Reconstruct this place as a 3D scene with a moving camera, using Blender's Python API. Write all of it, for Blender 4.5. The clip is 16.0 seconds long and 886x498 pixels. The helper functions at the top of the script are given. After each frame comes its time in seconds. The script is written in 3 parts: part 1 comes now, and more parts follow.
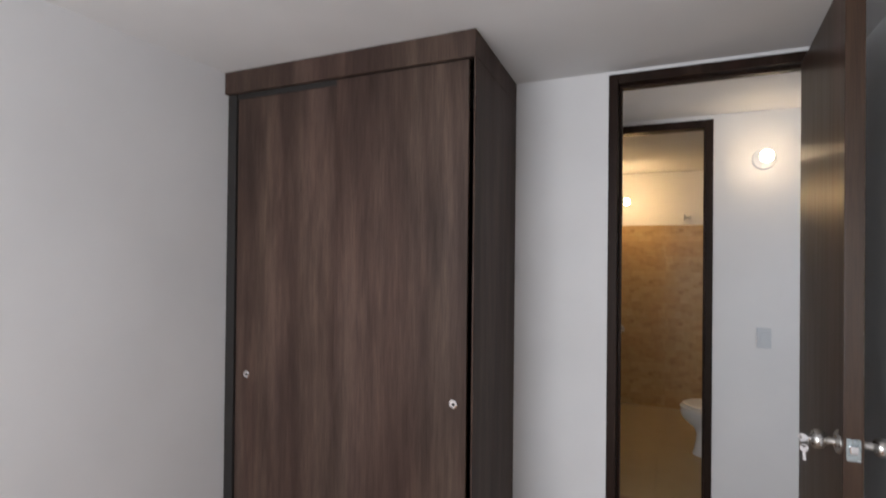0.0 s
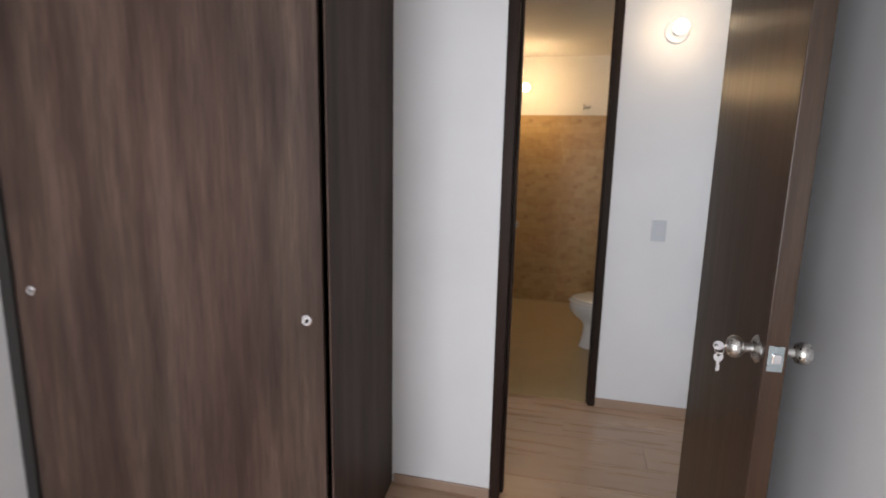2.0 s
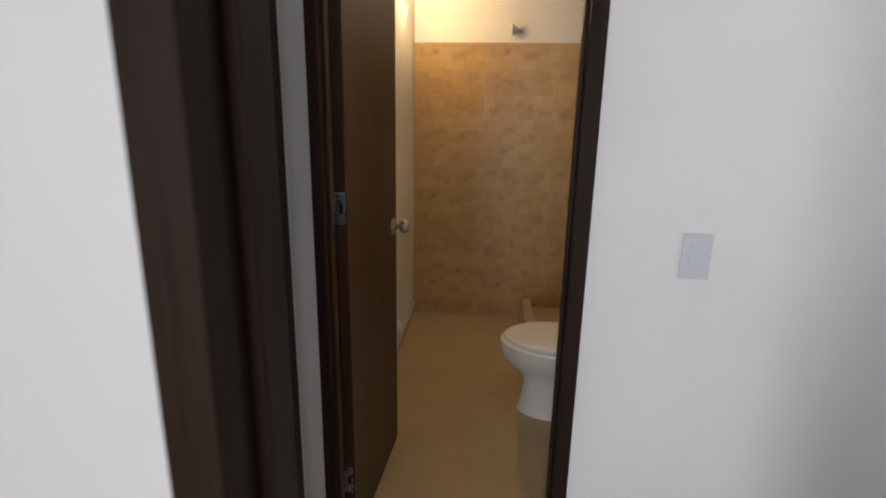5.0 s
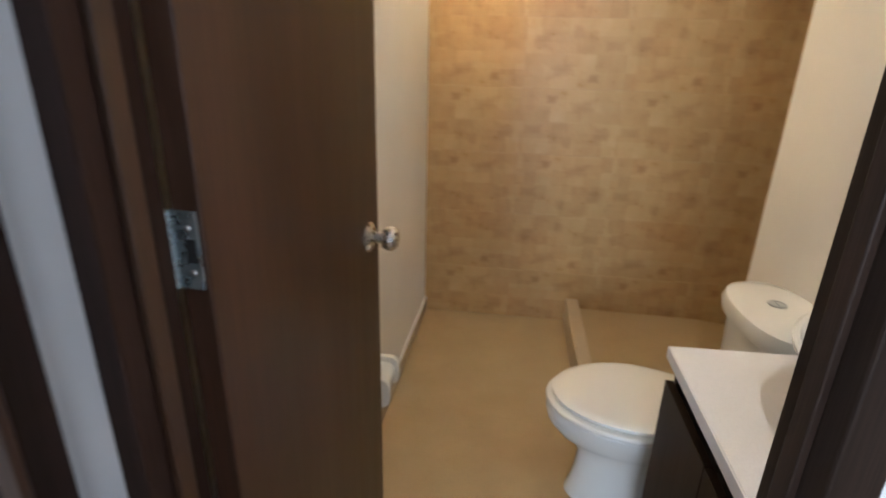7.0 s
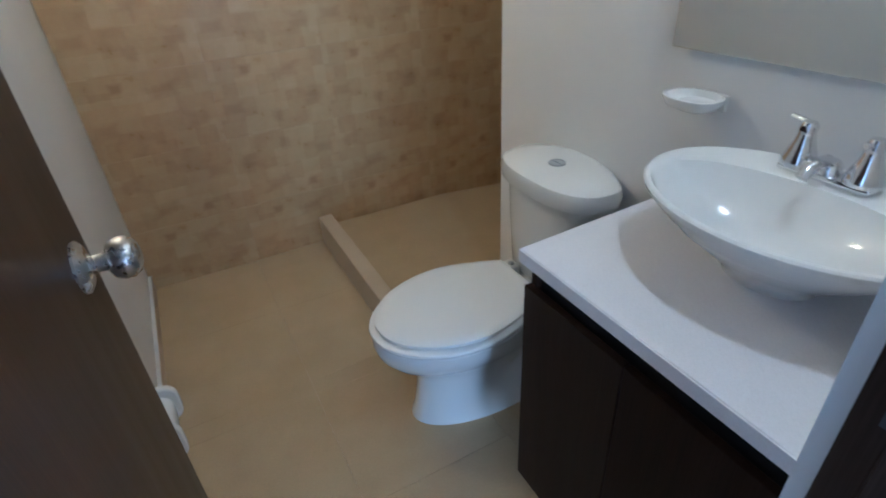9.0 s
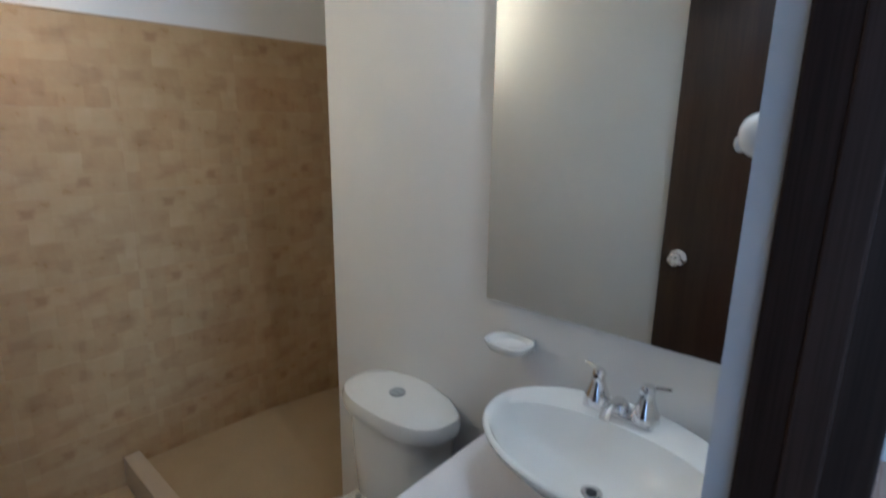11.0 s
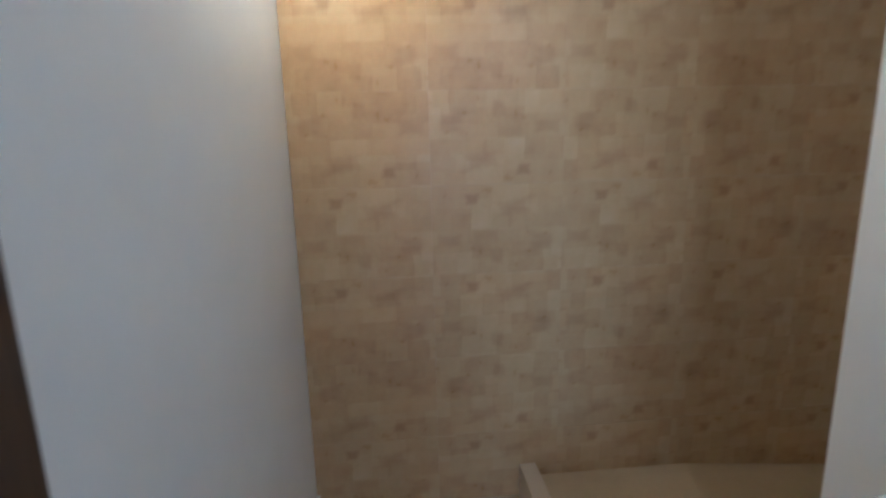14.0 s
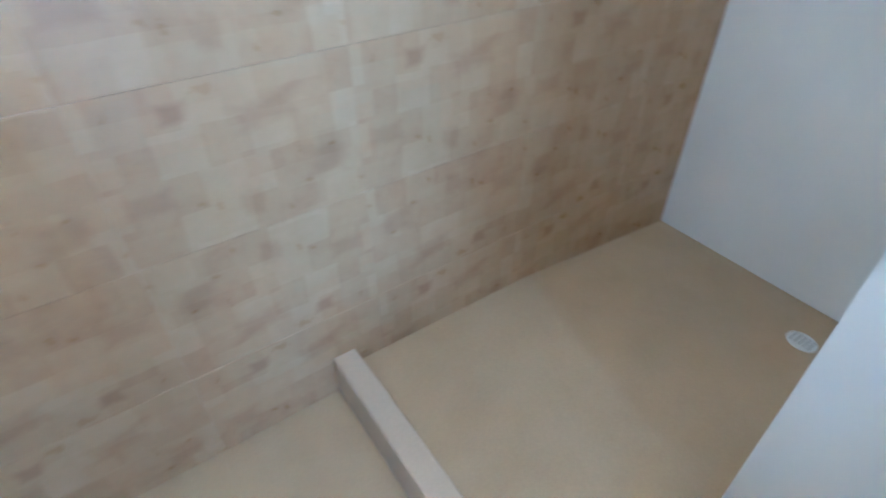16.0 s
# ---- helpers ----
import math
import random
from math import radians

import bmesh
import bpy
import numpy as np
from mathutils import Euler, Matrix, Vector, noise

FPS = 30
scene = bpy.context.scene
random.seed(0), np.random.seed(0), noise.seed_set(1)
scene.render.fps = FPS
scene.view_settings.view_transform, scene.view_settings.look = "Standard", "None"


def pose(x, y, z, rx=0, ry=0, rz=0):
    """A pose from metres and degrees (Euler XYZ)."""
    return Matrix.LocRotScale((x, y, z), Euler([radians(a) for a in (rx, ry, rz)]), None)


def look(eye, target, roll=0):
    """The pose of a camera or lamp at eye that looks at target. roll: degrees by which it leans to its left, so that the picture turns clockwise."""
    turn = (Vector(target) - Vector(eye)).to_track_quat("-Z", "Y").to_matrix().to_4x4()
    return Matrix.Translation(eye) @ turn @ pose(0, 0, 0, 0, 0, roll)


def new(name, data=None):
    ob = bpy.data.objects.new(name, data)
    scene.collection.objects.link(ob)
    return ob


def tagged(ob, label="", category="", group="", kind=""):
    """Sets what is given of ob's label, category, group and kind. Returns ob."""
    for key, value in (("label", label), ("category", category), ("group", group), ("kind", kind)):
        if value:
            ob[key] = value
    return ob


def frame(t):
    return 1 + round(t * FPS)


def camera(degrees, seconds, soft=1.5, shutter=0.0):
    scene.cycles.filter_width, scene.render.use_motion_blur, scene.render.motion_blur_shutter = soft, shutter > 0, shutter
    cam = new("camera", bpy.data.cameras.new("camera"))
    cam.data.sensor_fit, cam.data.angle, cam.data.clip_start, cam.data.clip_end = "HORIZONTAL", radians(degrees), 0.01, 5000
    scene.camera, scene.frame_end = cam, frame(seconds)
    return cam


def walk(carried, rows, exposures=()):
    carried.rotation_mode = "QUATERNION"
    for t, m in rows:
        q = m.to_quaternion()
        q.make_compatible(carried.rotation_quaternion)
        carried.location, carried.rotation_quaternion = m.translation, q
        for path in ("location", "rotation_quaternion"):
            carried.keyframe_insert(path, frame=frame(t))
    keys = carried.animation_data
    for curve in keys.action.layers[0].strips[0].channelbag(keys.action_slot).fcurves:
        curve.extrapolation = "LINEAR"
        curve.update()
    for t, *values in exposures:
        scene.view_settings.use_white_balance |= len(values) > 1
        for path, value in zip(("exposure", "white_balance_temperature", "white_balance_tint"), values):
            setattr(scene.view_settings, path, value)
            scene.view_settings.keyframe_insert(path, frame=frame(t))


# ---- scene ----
cam = camera(80.5, 16.0, 1.8, 0.4)

PATH = [
    (0, (0.31, -2.502, 1.537), (-0.52, -0.683, 1.551), 0.6),
    (0.5, (0.309, -2.46, 1.505), (-0.449, -0.617, 1.328), 0.2),
    (1, (0.323, -2.362, 1.489), (-0.372, -0.507, 1.218), 0.0),
    (1.5, (0.339, -2.224, 1.481), (-0.323, -0.361, 1.181), 0.2),
    (2, (0.26, -2.027, 1.46), (-0.199, -0.114, 1.099), 1.2),
    (2.5, (0.196, -1.813, 1.464), (-0.044, 0.131, 1.059), 0.1),
    (3, (0.25, -1.514, 1.444), (0.066, 0.43, 1.013), -1.1),
    (3.5, (0.276, -1.201, 1.406), (0.111, 0.742, 0.965), -0.4),
    (3.7, (0.247, -1.07, 1.398), (0.149, 0.875, 0.943), -0.0),
    (4.75, (0.235, -0.47, 1.402), (0.075, 1.46, 0.902), 0.9),
    (5.8, (0.178, 0.136, 1.392), (-0.071, 2.045, 0.85), 1.4),
    (6, (0.174, 0.229, 1.383), (-0.212, 2.104, 0.803), 0.9),
    (6.5, (0.204, 0.439, 1.382), (-0.371, 2.25, 0.757), 0.9),
    (7, (0.157, 0.607, 1.347), (-0.095, 2.466, 0.652), 1.5),
    (7.5, (0.052, 0.768, 1.337), (0.279, 2.574, 0.509), -0.3),
    (8, (0.064, 0.91, 1.306), (0.468, 2.646, 0.402), -0.6),
    (8.2, (0.059, 0.956, 1.298), (0.523, 2.652, 0.345), -1.0),
    (10.3, (-0.063, 0.986, 1.378), (1.192, 2.205, 0.41), -0.2),
    (10.5, (-0.054, 0.993, 1.413), (1.286, 2.232, 0.596), 0.3),
    (11, (-0.035, 1.005, 1.494), (1.401, 2.314, 1.017), 0.8),
    (11.5, (0.009, 1.023, 1.52), (1.297, 2.541, 1.33), -0.1),
    (12, (0.034, 1.02, 1.541), (1.151, 2.679, 1.545), -0.5),
    (12.5, (0.078, 1.034, 1.547), (0.936, 2.84, 1.584), 0.6),
    (13, (0.067, 1.121, 1.545), (0.588, 3.052, 1.513), 0.2),
    (13.5, (0.063, 1.278, 1.498), (0.396, 3.242, 1.32), -0.3),
    (14, (0.024, 1.468, 1.365), (0.219, 3.416, 0.955), -1.4),
    (14.5, (0.119, 1.729, 1.291), (0.135, 3.616, 0.63), -1.1),
    (15, (0.153, 1.905, 1.274), (0.194, 3.702, 0.397), -0.3),
    (15.5, (0.141, 2.123, 1.231), (0.575, 3.732, 0.126), 0.2),
    (16, (0.218, 2.342, 1.2), (1.096, 3.634, -0.049), -0.7),
]
EXPOSURES = [(0, -0.62, 6450, 12), (0.5, -0.6, 6400, 12), (1.0, -0.4, 6400, 12), (1.5, -0.38, 6400, 12), (2.0, -0.33, 6450, 12), (2.5, -0.15, 6450, 12), (3.0, -0.25, 6400, 12), (3.7, -0.28, 6300, 12), (6.0, 0.12, 6600, 9), (6.6, 0.75, 6200, 8), (7.0, 0.9, 5450, 7),
             (7.5, 0.84, 4430, 4), (8.2, 0.7, 4100, 3), (10.5, 0.48, 4150, 3), (11.5, 0.0, 4300, 6), (12.5, -0.2, 4070, 5), (13.0, -0.08, 4090, 5), (13.5, 0.1, 4060, 5), (14.0, 0.45, 4020, 5), (14.5, 1.03, 3980, 4), (15.0, 1.43, 3730, 5), (15.5, 1.62, 3540, 3), (16.0, 1.7, 3380, 2)]
walk(cam, [(t, look(eye, target, roll)) for t, eye, target, roll in PATH], EXPOSURES)

# ---- light ----
world = bpy.data.worlds.new("world")
scene.world = world
world.use_nodes = True
wnt = world.node_tree
sky = wnt.nodes.new("ShaderNodeTexSky")
sky.sky_type = "NISHITA"
sky.sun_disc = False
sky.sun_elevation, sky.sun_rotation = radians(48), radians(200)
wnt.nodes["Background"].inputs[1].default_value = 0.1
wnt.links.new(sky.outputs[0], wnt.nodes["Background"].inputs[0])


def window_light(name, m, w, h, power, colour):
    data = bpy.data.lights.new(name, "AREA")
    data.shape, data.size, data.size_y, data.energy, data.color = "RECTANGLE", w, h, power, colour
    ob = new(name, data)
    ob.matrix_world = m
    return ob


DAY = (0.93, 0.965, 1.0)
window_light("window_light_bedroom", pose(-0.70, -4.28, 1.25, 90, 0, 0), 1.4, 1.75, 116, DAY)
window_light("window_light_room", pose(-3.06, 0.98, 1.55, 90, 0, -90), 1.6, 1.2, 42, (0.84, 0.92, 1.0))
# fill light added at an unseen opening to brighten the hall wall
window_light("hall_fill_light", pose(2.2, 0.14, 1.5, 90, 0, 0), 1.1, 1.2, 10, (0.86, 0.93, 1.0))
BULB_HALL = ((1.0, 0.74, 0.45), 72)
BULB_BATH = ((1.0, 0.65, 0.31), 305)


# ---- materials ----
def mat(name, colour, rough=0.5, metal=0.0, spec=0.5):
    m = bpy.data.materials.new(name)
    m.use_nodes = True
    b = m.node_tree.nodes["Principled BSDF"]
    b.inputs["Base Color"].default_value = (*colour, 1)
    b.inputs["Roughness"].default_value = rough
    b.inputs["Metallic"].default_value = metal
    b.inputs["Specular IOR Level"].default_value = spec
    return m


class Nodes:
    """Short hand for building a node tree on a material."""

    def __init__(self, m):
        self.t = m.node_tree
        self.b = self.t.nodes["Principled BSDF"]

    def add(self, kind, **values):
        n = self.t.nodes.new(kind)
        for k, v in values.items():
            n.inputs[k.replace("_", " ")].default_value = v
        return n

    def link(self, a, b):
        self.t.links.new(a, b)

    def coords(self, scale=(1, 1, 1), world_space=False):
        """Object coordinates, or the object's place in the world added to them."""
        c = self.t.nodes.new("ShaderNodeTexCoord" if not world_space else "ShaderNodeNewGeometry")
        out = c.outputs["Object"] if not world_space else c.outputs["Position"]
        mp = self.add("ShaderNodeMapping")
        mp.inputs["Scale"].default_value = scale
        self.link(out, mp.inputs["Vector"])
        return mp.outputs[0]

    def noise(self, vec, scale, detail=3.0, rough=0.55):
        n = self.add("ShaderNodeTexNoise", Scale=scale, Detail=detail, Roughness=rough)
        self.link(vec, n.inputs["Vector"])
        return n.outputs["Fac"]

    def ramp(self, fac, stops):
        r = self.t.nodes.new("ShaderNodeValToRGB")
        el = r.color_ramp.elements
        el[0].position, el[1].position = stops[0][0], min(1.0, stops[-1][0])
        for p, c in stops[1:-1]:
            el.new(p)
        for e, (p, c) in zip(sorted(el, key=lambda e: e.position), stops):
            e.color = (*c, 1)
        self.link(fac, r.inputs["Fac"])
        return r.outputs["Color"]

    def mix(self, fac, a, b, blend="MIX"):
        n = self.t.nodes.new("ShaderNodeMix")
        n.data_type, n.blend_type = "RGBA", blend
        for v, i in ((fac, 0), (a, 6), (b, 7)):
            if isinstance(v, (int, float)):
                n.inputs[i].default_value = v
            elif isinstance(v, tuple):
                n.inputs[i].default_value = (*v, 1)
            else:
                self.link(v, n.inputs[i])
        return n.outputs[2]

    def maths(self, op, a, b=0.0):
        n = self.t.nodes.new("ShaderNodeMath")
        n.operation = op
        for v, i in ((a, 0), (b, 1)):
            if isinstance(v, (int, float)):
                n.inputs[i].default_value = v
            else:
                self.link(v, n.inputs[i])
        return n.outputs[0]

    def bump(self, height, strength, distance):
        n = self.add("ShaderNodeBump", Strength=strength, Distance=distance)
        self.link(height, n.inputs["Height"])
        self.link(n.outputs[0], self.b.inputs["Normal"])

    def colour(self, c):
        self.link(c, self.b.inputs["Base Color"])

    def roughness(self, r):
        self.link(r, self.b.inputs["Roughness"])


def paint(name, colour, rough=0.6):
    """Rolled wall paint: faint orange peel and slow patchiness."""
    m = mat(name, colour, rough)
    n = Nodes(m)
    v = n.coords(world_space=True)
    slow, fine = n.noise(v, 1.3, 4), n.noise(v, 260, 2)
    dark = tuple(c * 0.93 for c in colour)
    light = tuple(min(1, c * 1.03) for c in colour)
    n.colour(n.ramp(slow, [(0.3, dark), (0.7, light)]))
    both = n.maths("ADD", fine, n.maths("MULTIPLY", n.noise(v, 35, 3), 1.4))
    n.bump(both, 0.10, 0.002)
    return m


def wood(name, shades, rough, scale=1.0, gloss=0.22, brushed=0.0, hue_range=0.05, blot=0.0):
    """Dark laminate with upright grain: wide streaks, fine lines and pores along z."""
    m = mat(name, shades[1], rough, 0.0, gloss)
    n = Nodes(m)
    wide = n.noise(n.coords((9 * scale, 9 * scale, 0.7), True), 1.0, 3, 0.5)
    fine = n.noise(n.coords((48 * scale, 48 * scale, 2.2), True), 1.0, 3, 0.5)
    hue = n.noise(n.coords((5 * scale, 5 * scale, 0.4), True), 1.0, 2, 0.5)
    pore = n.noise(n.coords((420, 420, 9), True), 1.0, 2)
    mixed = n.maths("ADD", n.maths("MULTIPLY", wide, 0.72), n.maths("MULTIPLY", fine, 0.28))
    tone = n.ramp(mixed, [(0.36, shades[0]), (0.5, shades[1]), (0.64, shades[2])])
    tone = n.mix(1.0, tone, n.ramp(hue, [(0.38, (1 + hue_range, 1 - hue_range, 1 - hue_range)), (0.62, (1 - hue_range, 1 + hue_range, 1.0))]), "MULTIPLY")
    if blot:    # short broken flecks across the streaks, and slow lighter and darker boards
        fleck = n.noise(n.coords((20, 20, 2.6), True), 1.0, 4, 0.55)
        board = n.noise(n.coords((4.2, 4.2, 1.1), True), 1.0, 2)
        tone = n.mix(1.0, tone, n.ramp(fleck, [(0.36, (1 - blot, 1 - blot, 1 - blot)), (0.64, (1 + blot, 1 + blot, 1 + blot))]), "MULTIPLY")
        tone = n.mix(1.0, tone, n.ramp(board, [(0.35, (1 - blot, 1 - blot, 1 - 0.8 * blot)), (0.65, (1 + blot, 1 + blot, 1 + blot))]), "MULTIPLY")
    n.colour(n.mix(1.0, tone, n.ramp(pore, [(0.35, (0.72, 0.72, 0.72)), (0.6, (1, 1, 1))]), "MULTIPLY"))
    n.roughness(n.maths("ADD", n.maths("MULTIPLY", fine, 0.16), rough - 0.08))
    n.bump(pore, 0.03 if brushed else 0.10, 0.0005)
    if brushed:
        n.b.inputs["Anisotropic"].default_value = brushed
        tan = n.t.nodes.new("ShaderNodeTangent")
        tan.direction_type, tan.axis = "RADIAL", "Z"
        n.link(tan.outputs[0], n.b.inputs["Tangent"])
    return m


WALL = paint("wall_paint", (0.72, 0.72, 0.725))
# WALL's white made paler, so the bathroom walls look more brightly lit
BATH_WALL_LIT = paint("wall_paint_lit", (0.83, 0.83, 0.83), 0.5)
CEIL = paint("ceiling_paint", (0.72, 0.72, 0.72), 0.7)
WARDROBE = wood("wardrobe_laminate", ((0.049, 0.030, 0.024), (0.071, 0.045, 0.035), (0.094, 0.062, 0.049)), 0.52, 1.0, gloss=0.14, hue_range=0.02, blot=0.16)
DOOR = wood("door_veneer", ((0.037, 0.018, 0.010), (0.056, 0.028, 0.016), (0.077, 0.040, 0.024)), 0.36, 0.8, gloss=0.42, brushed=0.6)
FRAME = wood("frame_veneer", ((0.018, 0.010, 0.0075), (0.028, 0.016, 0.012), (0.041, 0.024, 0.018)), 0.46, gloss=0.09)
VANITY = wood("vanity_laminate", ((0.015, 0.008, 0.006), (0.023, 0.013, 0.009), (0.034, 0.020, 0.014)), 0.46, gloss=0.08)
# near-black board: the shade of gaps and recesses is put into its colour
DARK = mat("recess_shade_board", (0.012, 0.010, 0.009), 0.7)
CHROME = mat("chrome", (0.78, 0.78, 0.80), 0.09, 1.0)
STEEL = mat("satin_steel", (0.60, 0.59, 0.57), 0.24, 1.0)
DARK_STEEL = mat("dark_steel", (0.085, 0.08, 0.078), 0.55, 0.7)
ZINC = mat("zinc_plate", (0.38, 0.44, 0.46), 0.40, 0.75)
MIRROR = mat("mirror_silver", (0.88, 0.90, 0.89), 0.012, 1.0)
GLASSEDGE = mat("mirror_edge", (0.10, 0.14, 0.13), 0.25)
CERAMIC = mat("white_glaze", (0.78, 0.78, 0.76), 0.10)
SEAT = mat("seat_plastic", (0.80, 0.79, 0.76), 0.24)
SWITCH = mat("pale_grey_plastic", (0.55, 0.58, 0.61), 0.4)
PLASTIC = mat("white_plastic", (0.72, 0.74, 0.76), 0.35)
GREY = mat("grey_plastic", (0.36, 0.38, 0.40), 0.4)
GROUT = mat("grout", (0.50, 0.42, 0.31), 0.9)
# plain black; in holes without depth it stands for their shade
BLACK_FILL = mat("black_fill", (0.02, 0.02, 0.02), 0.6)
for m, s in ((STEEL, 90), (ZINC, 60)):
    n = Nodes(m)
    n.roughness(n.ramp(n.noise(n.coords(), s, 3), [(0.3, (0.2, 0.2, 0.2)), (0.7, (0.4, 0.4, 0.4))]))


def counter_material():
    m = mat("white_counter", (0.78, 0.77, 0.80), 0.32)
    n = Nodes(m)
    v = n.coords()
    n.colour(n.ramp(n.noise(v, 420, 2), [(0.36, (0.745, 0.735, 0.765)), (0.55, (0.79, 0.78, 0.81))]))
    n.bump(n.noise(v, 300, 2), 0.05, 0.001)
    return m


def plank_material():
    """Wood-look ceramic plank: lengthwise grain, tone of its own for each plank."""
    m = mat("wood_look_ceramic", (0.36, 0.25, 0.18), 0.38)
    n = Nodes(m)
    info = n.t.nodes.new("ShaderNodeObjectInfo")
    v = n.coords((2.0, 24, 24), True)
    off = n.add("ShaderNodeVectorMath")
    off.operation = "ADD"
    n.link(v, off.inputs[0])
    shift = n.add("ShaderNodeCombineXYZ")
    n.link(n.maths("MULTIPLY", info.outputs["Random"], 37.0), shift.inputs[0])
    n.link(n.maths("MULTIPLY", info.outputs["Random"], 11.0), shift.inputs[1])
    n.link(shift.outputs[0], off.inputs[1])
    grain = n.noise(off.outputs[0], 1.0, 3, 0.5)
    blot = n.noise(n.coords((1.2, 5, 5), True), 1.0, 3)
    tone = n.ramp(grain, [(0.2, (0.40, 0.262, 0.170)), (0.5, (0.445, 0.303, 0.205)), (0.8, (0.49, 0.345, 0.24))])
    tone = n.mix(n.maths("MULTIPLY", blot, 0.35), tone, (0.30, 0.20, 0.145))
    own = n.ramp(info.outputs["Random"], [(0.0, (0.84, 0.82, 0.80)), (1.0, (1.06, 1.05, 1.04))])
    n.colour(n.mix(1.0, tone, own, "MULTIPLY"))
    n.roughness(n.maths("ADD", n.maths("MULTIPLY", grain, 0.18), 0.20))
    n.bump(grain, 0.10, 0.001)
    return m


def floor_tile_material(name, a, b):
    m = mat(name, a, 0.33)
    n = Nodes(m)
    v = n.coords(world_space=True)
    cloud, speck = n.noise(v, 5, 5), n.noise(v, 150, 2)
    tone = n.ramp(cloud, [(0.3, a), (0.7, b)])
    n.colour(n.mix(1.0, tone, n.ramp(speck, [(0.3, (0.955, 0.955, 0.955)), (0.7, (1.02, 1.02, 1.02))]), "MULTIPLY"))
    n.roughness(n.maths("ADD", n.maths("MULTIPLY", cloud, 0.16), 0.24))
    n.bump(speck, 0.05, 0.0006)
    return m


def mosaic_material():
    """Glazed wall tile printed like a patchwork of tumbled stones: three prints, each with the same few dark knots."""
    m = mat("stone_print_tile", (0.5, 0.38, 0.26), 0.26)
    n = Nodes(m)
    info = n.t.nodes.new("ShaderNodeObjectInfo")
    v = n.coords()
    warp = n.add("ShaderNodeTexNoise", Scale=16.0, Detail=1.0)
    n.link(v, warp.inputs["Vector"])
    bend = n.add("ShaderNodeVectorMath")
    bend.operation = "MULTIPLY_ADD"
    n.link(warp.outputs["Color"], bend.inputs[0])
    bend.inputs[1].default_value = (0.010, 0.0, 0.008)
    n.link(v, bend.inputs[2])
    axes = n.add("ShaderNodeSeparateXYZ")
    n.link(bend.outputs[0], axes.inputs[0])
    x, z = axes.outputs[0], axes.outputs[2]
    pick = n.maths("FLOOR", n.maths("MULTIPLY", info.outputs["Random"], 3.0))

    def stones(width, height, offset, squash, shift):
        """Courses of uneven blocks, a random grey for each."""
        flat = n.add("ShaderNodeCombineXYZ")
        n.link(n.maths("ADD", x, n.maths("MULTIPLY", pick, shift)), flat.inputs[0])
        n.link(n.maths("ADD", z, n.maths("MULTIPLY", pick, shift * 2.3)), flat.inputs[1])
        b = n.add("ShaderNodeTexBrick", Scale=1.0, Mortar_Size=0.0, Brick_Width=width, Row_Height=height)
        b.inputs["Color1"].default_value, b.inputs["Color2"].default_value = (0, 0, 0, 1), (1, 1, 1, 1)
        b.offset, b.offset_frequency, b.squash, b.squash_frequency = offset, 2, squash, 3
        n.link(flat.outputs[0], b.inputs["Vector"])
        return b.outputs["Color"]

    large = stones(0.165, 0.1037, 0.37, 0.7, 0.61)
    cell = n.mix(0.36, stones(0.128, 0.0776, 0.43, 0.62, 0.37), stones(0.071, 0.0518, 0.31, 1.5, 0.83))
    cloud, fine = n.noise(v, 16, 4, 0.55), n.noise(v, 70, 3, 0.6)
    grey = n.maths("ADD", n.maths("MULTIPLY", cell, 0.44), n.maths("ADD", n.maths("MULTIPLY", cloud, 0.44), n.maths("MULTIPLY", fine, 0.12)))
    tone = n.ramp(grey, [(0.20, (0.385, 0.250, 0.116)), (0.38, (0.462, 0.322, 0.158)), (0.52, (0.500, 0.358, 0.182)), (0.68, (0.535, 0.394, 0.209)), (0.82, (0.572, 0.434, 0.244))])

    def knot(cx, cz, w, h, slope, depth):
        """A dark stone in the print, soft at its edge, one less its depth inside."""
        dx = n.maths("SUBTRACT", x, cx + 0.005)
        dz = n.maths("SUBTRACT", n.maths("SUBTRACT", z, cz + 0.004), n.maths("MULTIPLY", dx, slope))
        far = n.maths("MAXIMUM", n.maths("DIVIDE", n.maths("ABSOLUTE", dx), w), n.maths("DIVIDE", n.maths("ABSOLUTE", dz), h))
        far = n.maths("ADD", far, n.maths("MULTIPLY", n.maths("SUBTRACT", cloud, 0.5), 0.9))
        return n.ramp(far, [(0.45, (1 - 0.9 * depth, 1 - depth * 1.15, 1 - depth * 1.35)), (1.12, (1, 1, 1))])

    for k in ((0.140, 0.262, 0.028, 0.022, 0.0, 0.24), (0.290, 0.232, 0.075, 0.033, 0.16, 0.16), (0.060, 0.120, 0.045, 0.024, 0.0, 0.11), (0.385, 0.105, 0.050, 0.036, -0.12, 0.14), (0.225, 0.060, 0.026, 0.034, 0.0, 0.13)):
        tone = n.mix(1.0, tone, knot(*k), "MULTIPLY")
    n.colour(n.mix(1.0, tone, n.ramp(large, [(0.0, (1.02, 0.98, 0.94)), (0.5, (1, 1, 1)), (1.0, (0.985, 0.98, 0.96))]), "MULTIPLY"))
    n.roughness(n.maths("ADD", n.maths("MULTIPLY", cloud, 0.16), 0.22))
    n.bump(n.maths("ADD", n.noise(v, 9, 2), n.maths("MULTIPLY", cell, 0.12)), 0.16, 0.003)
    return m


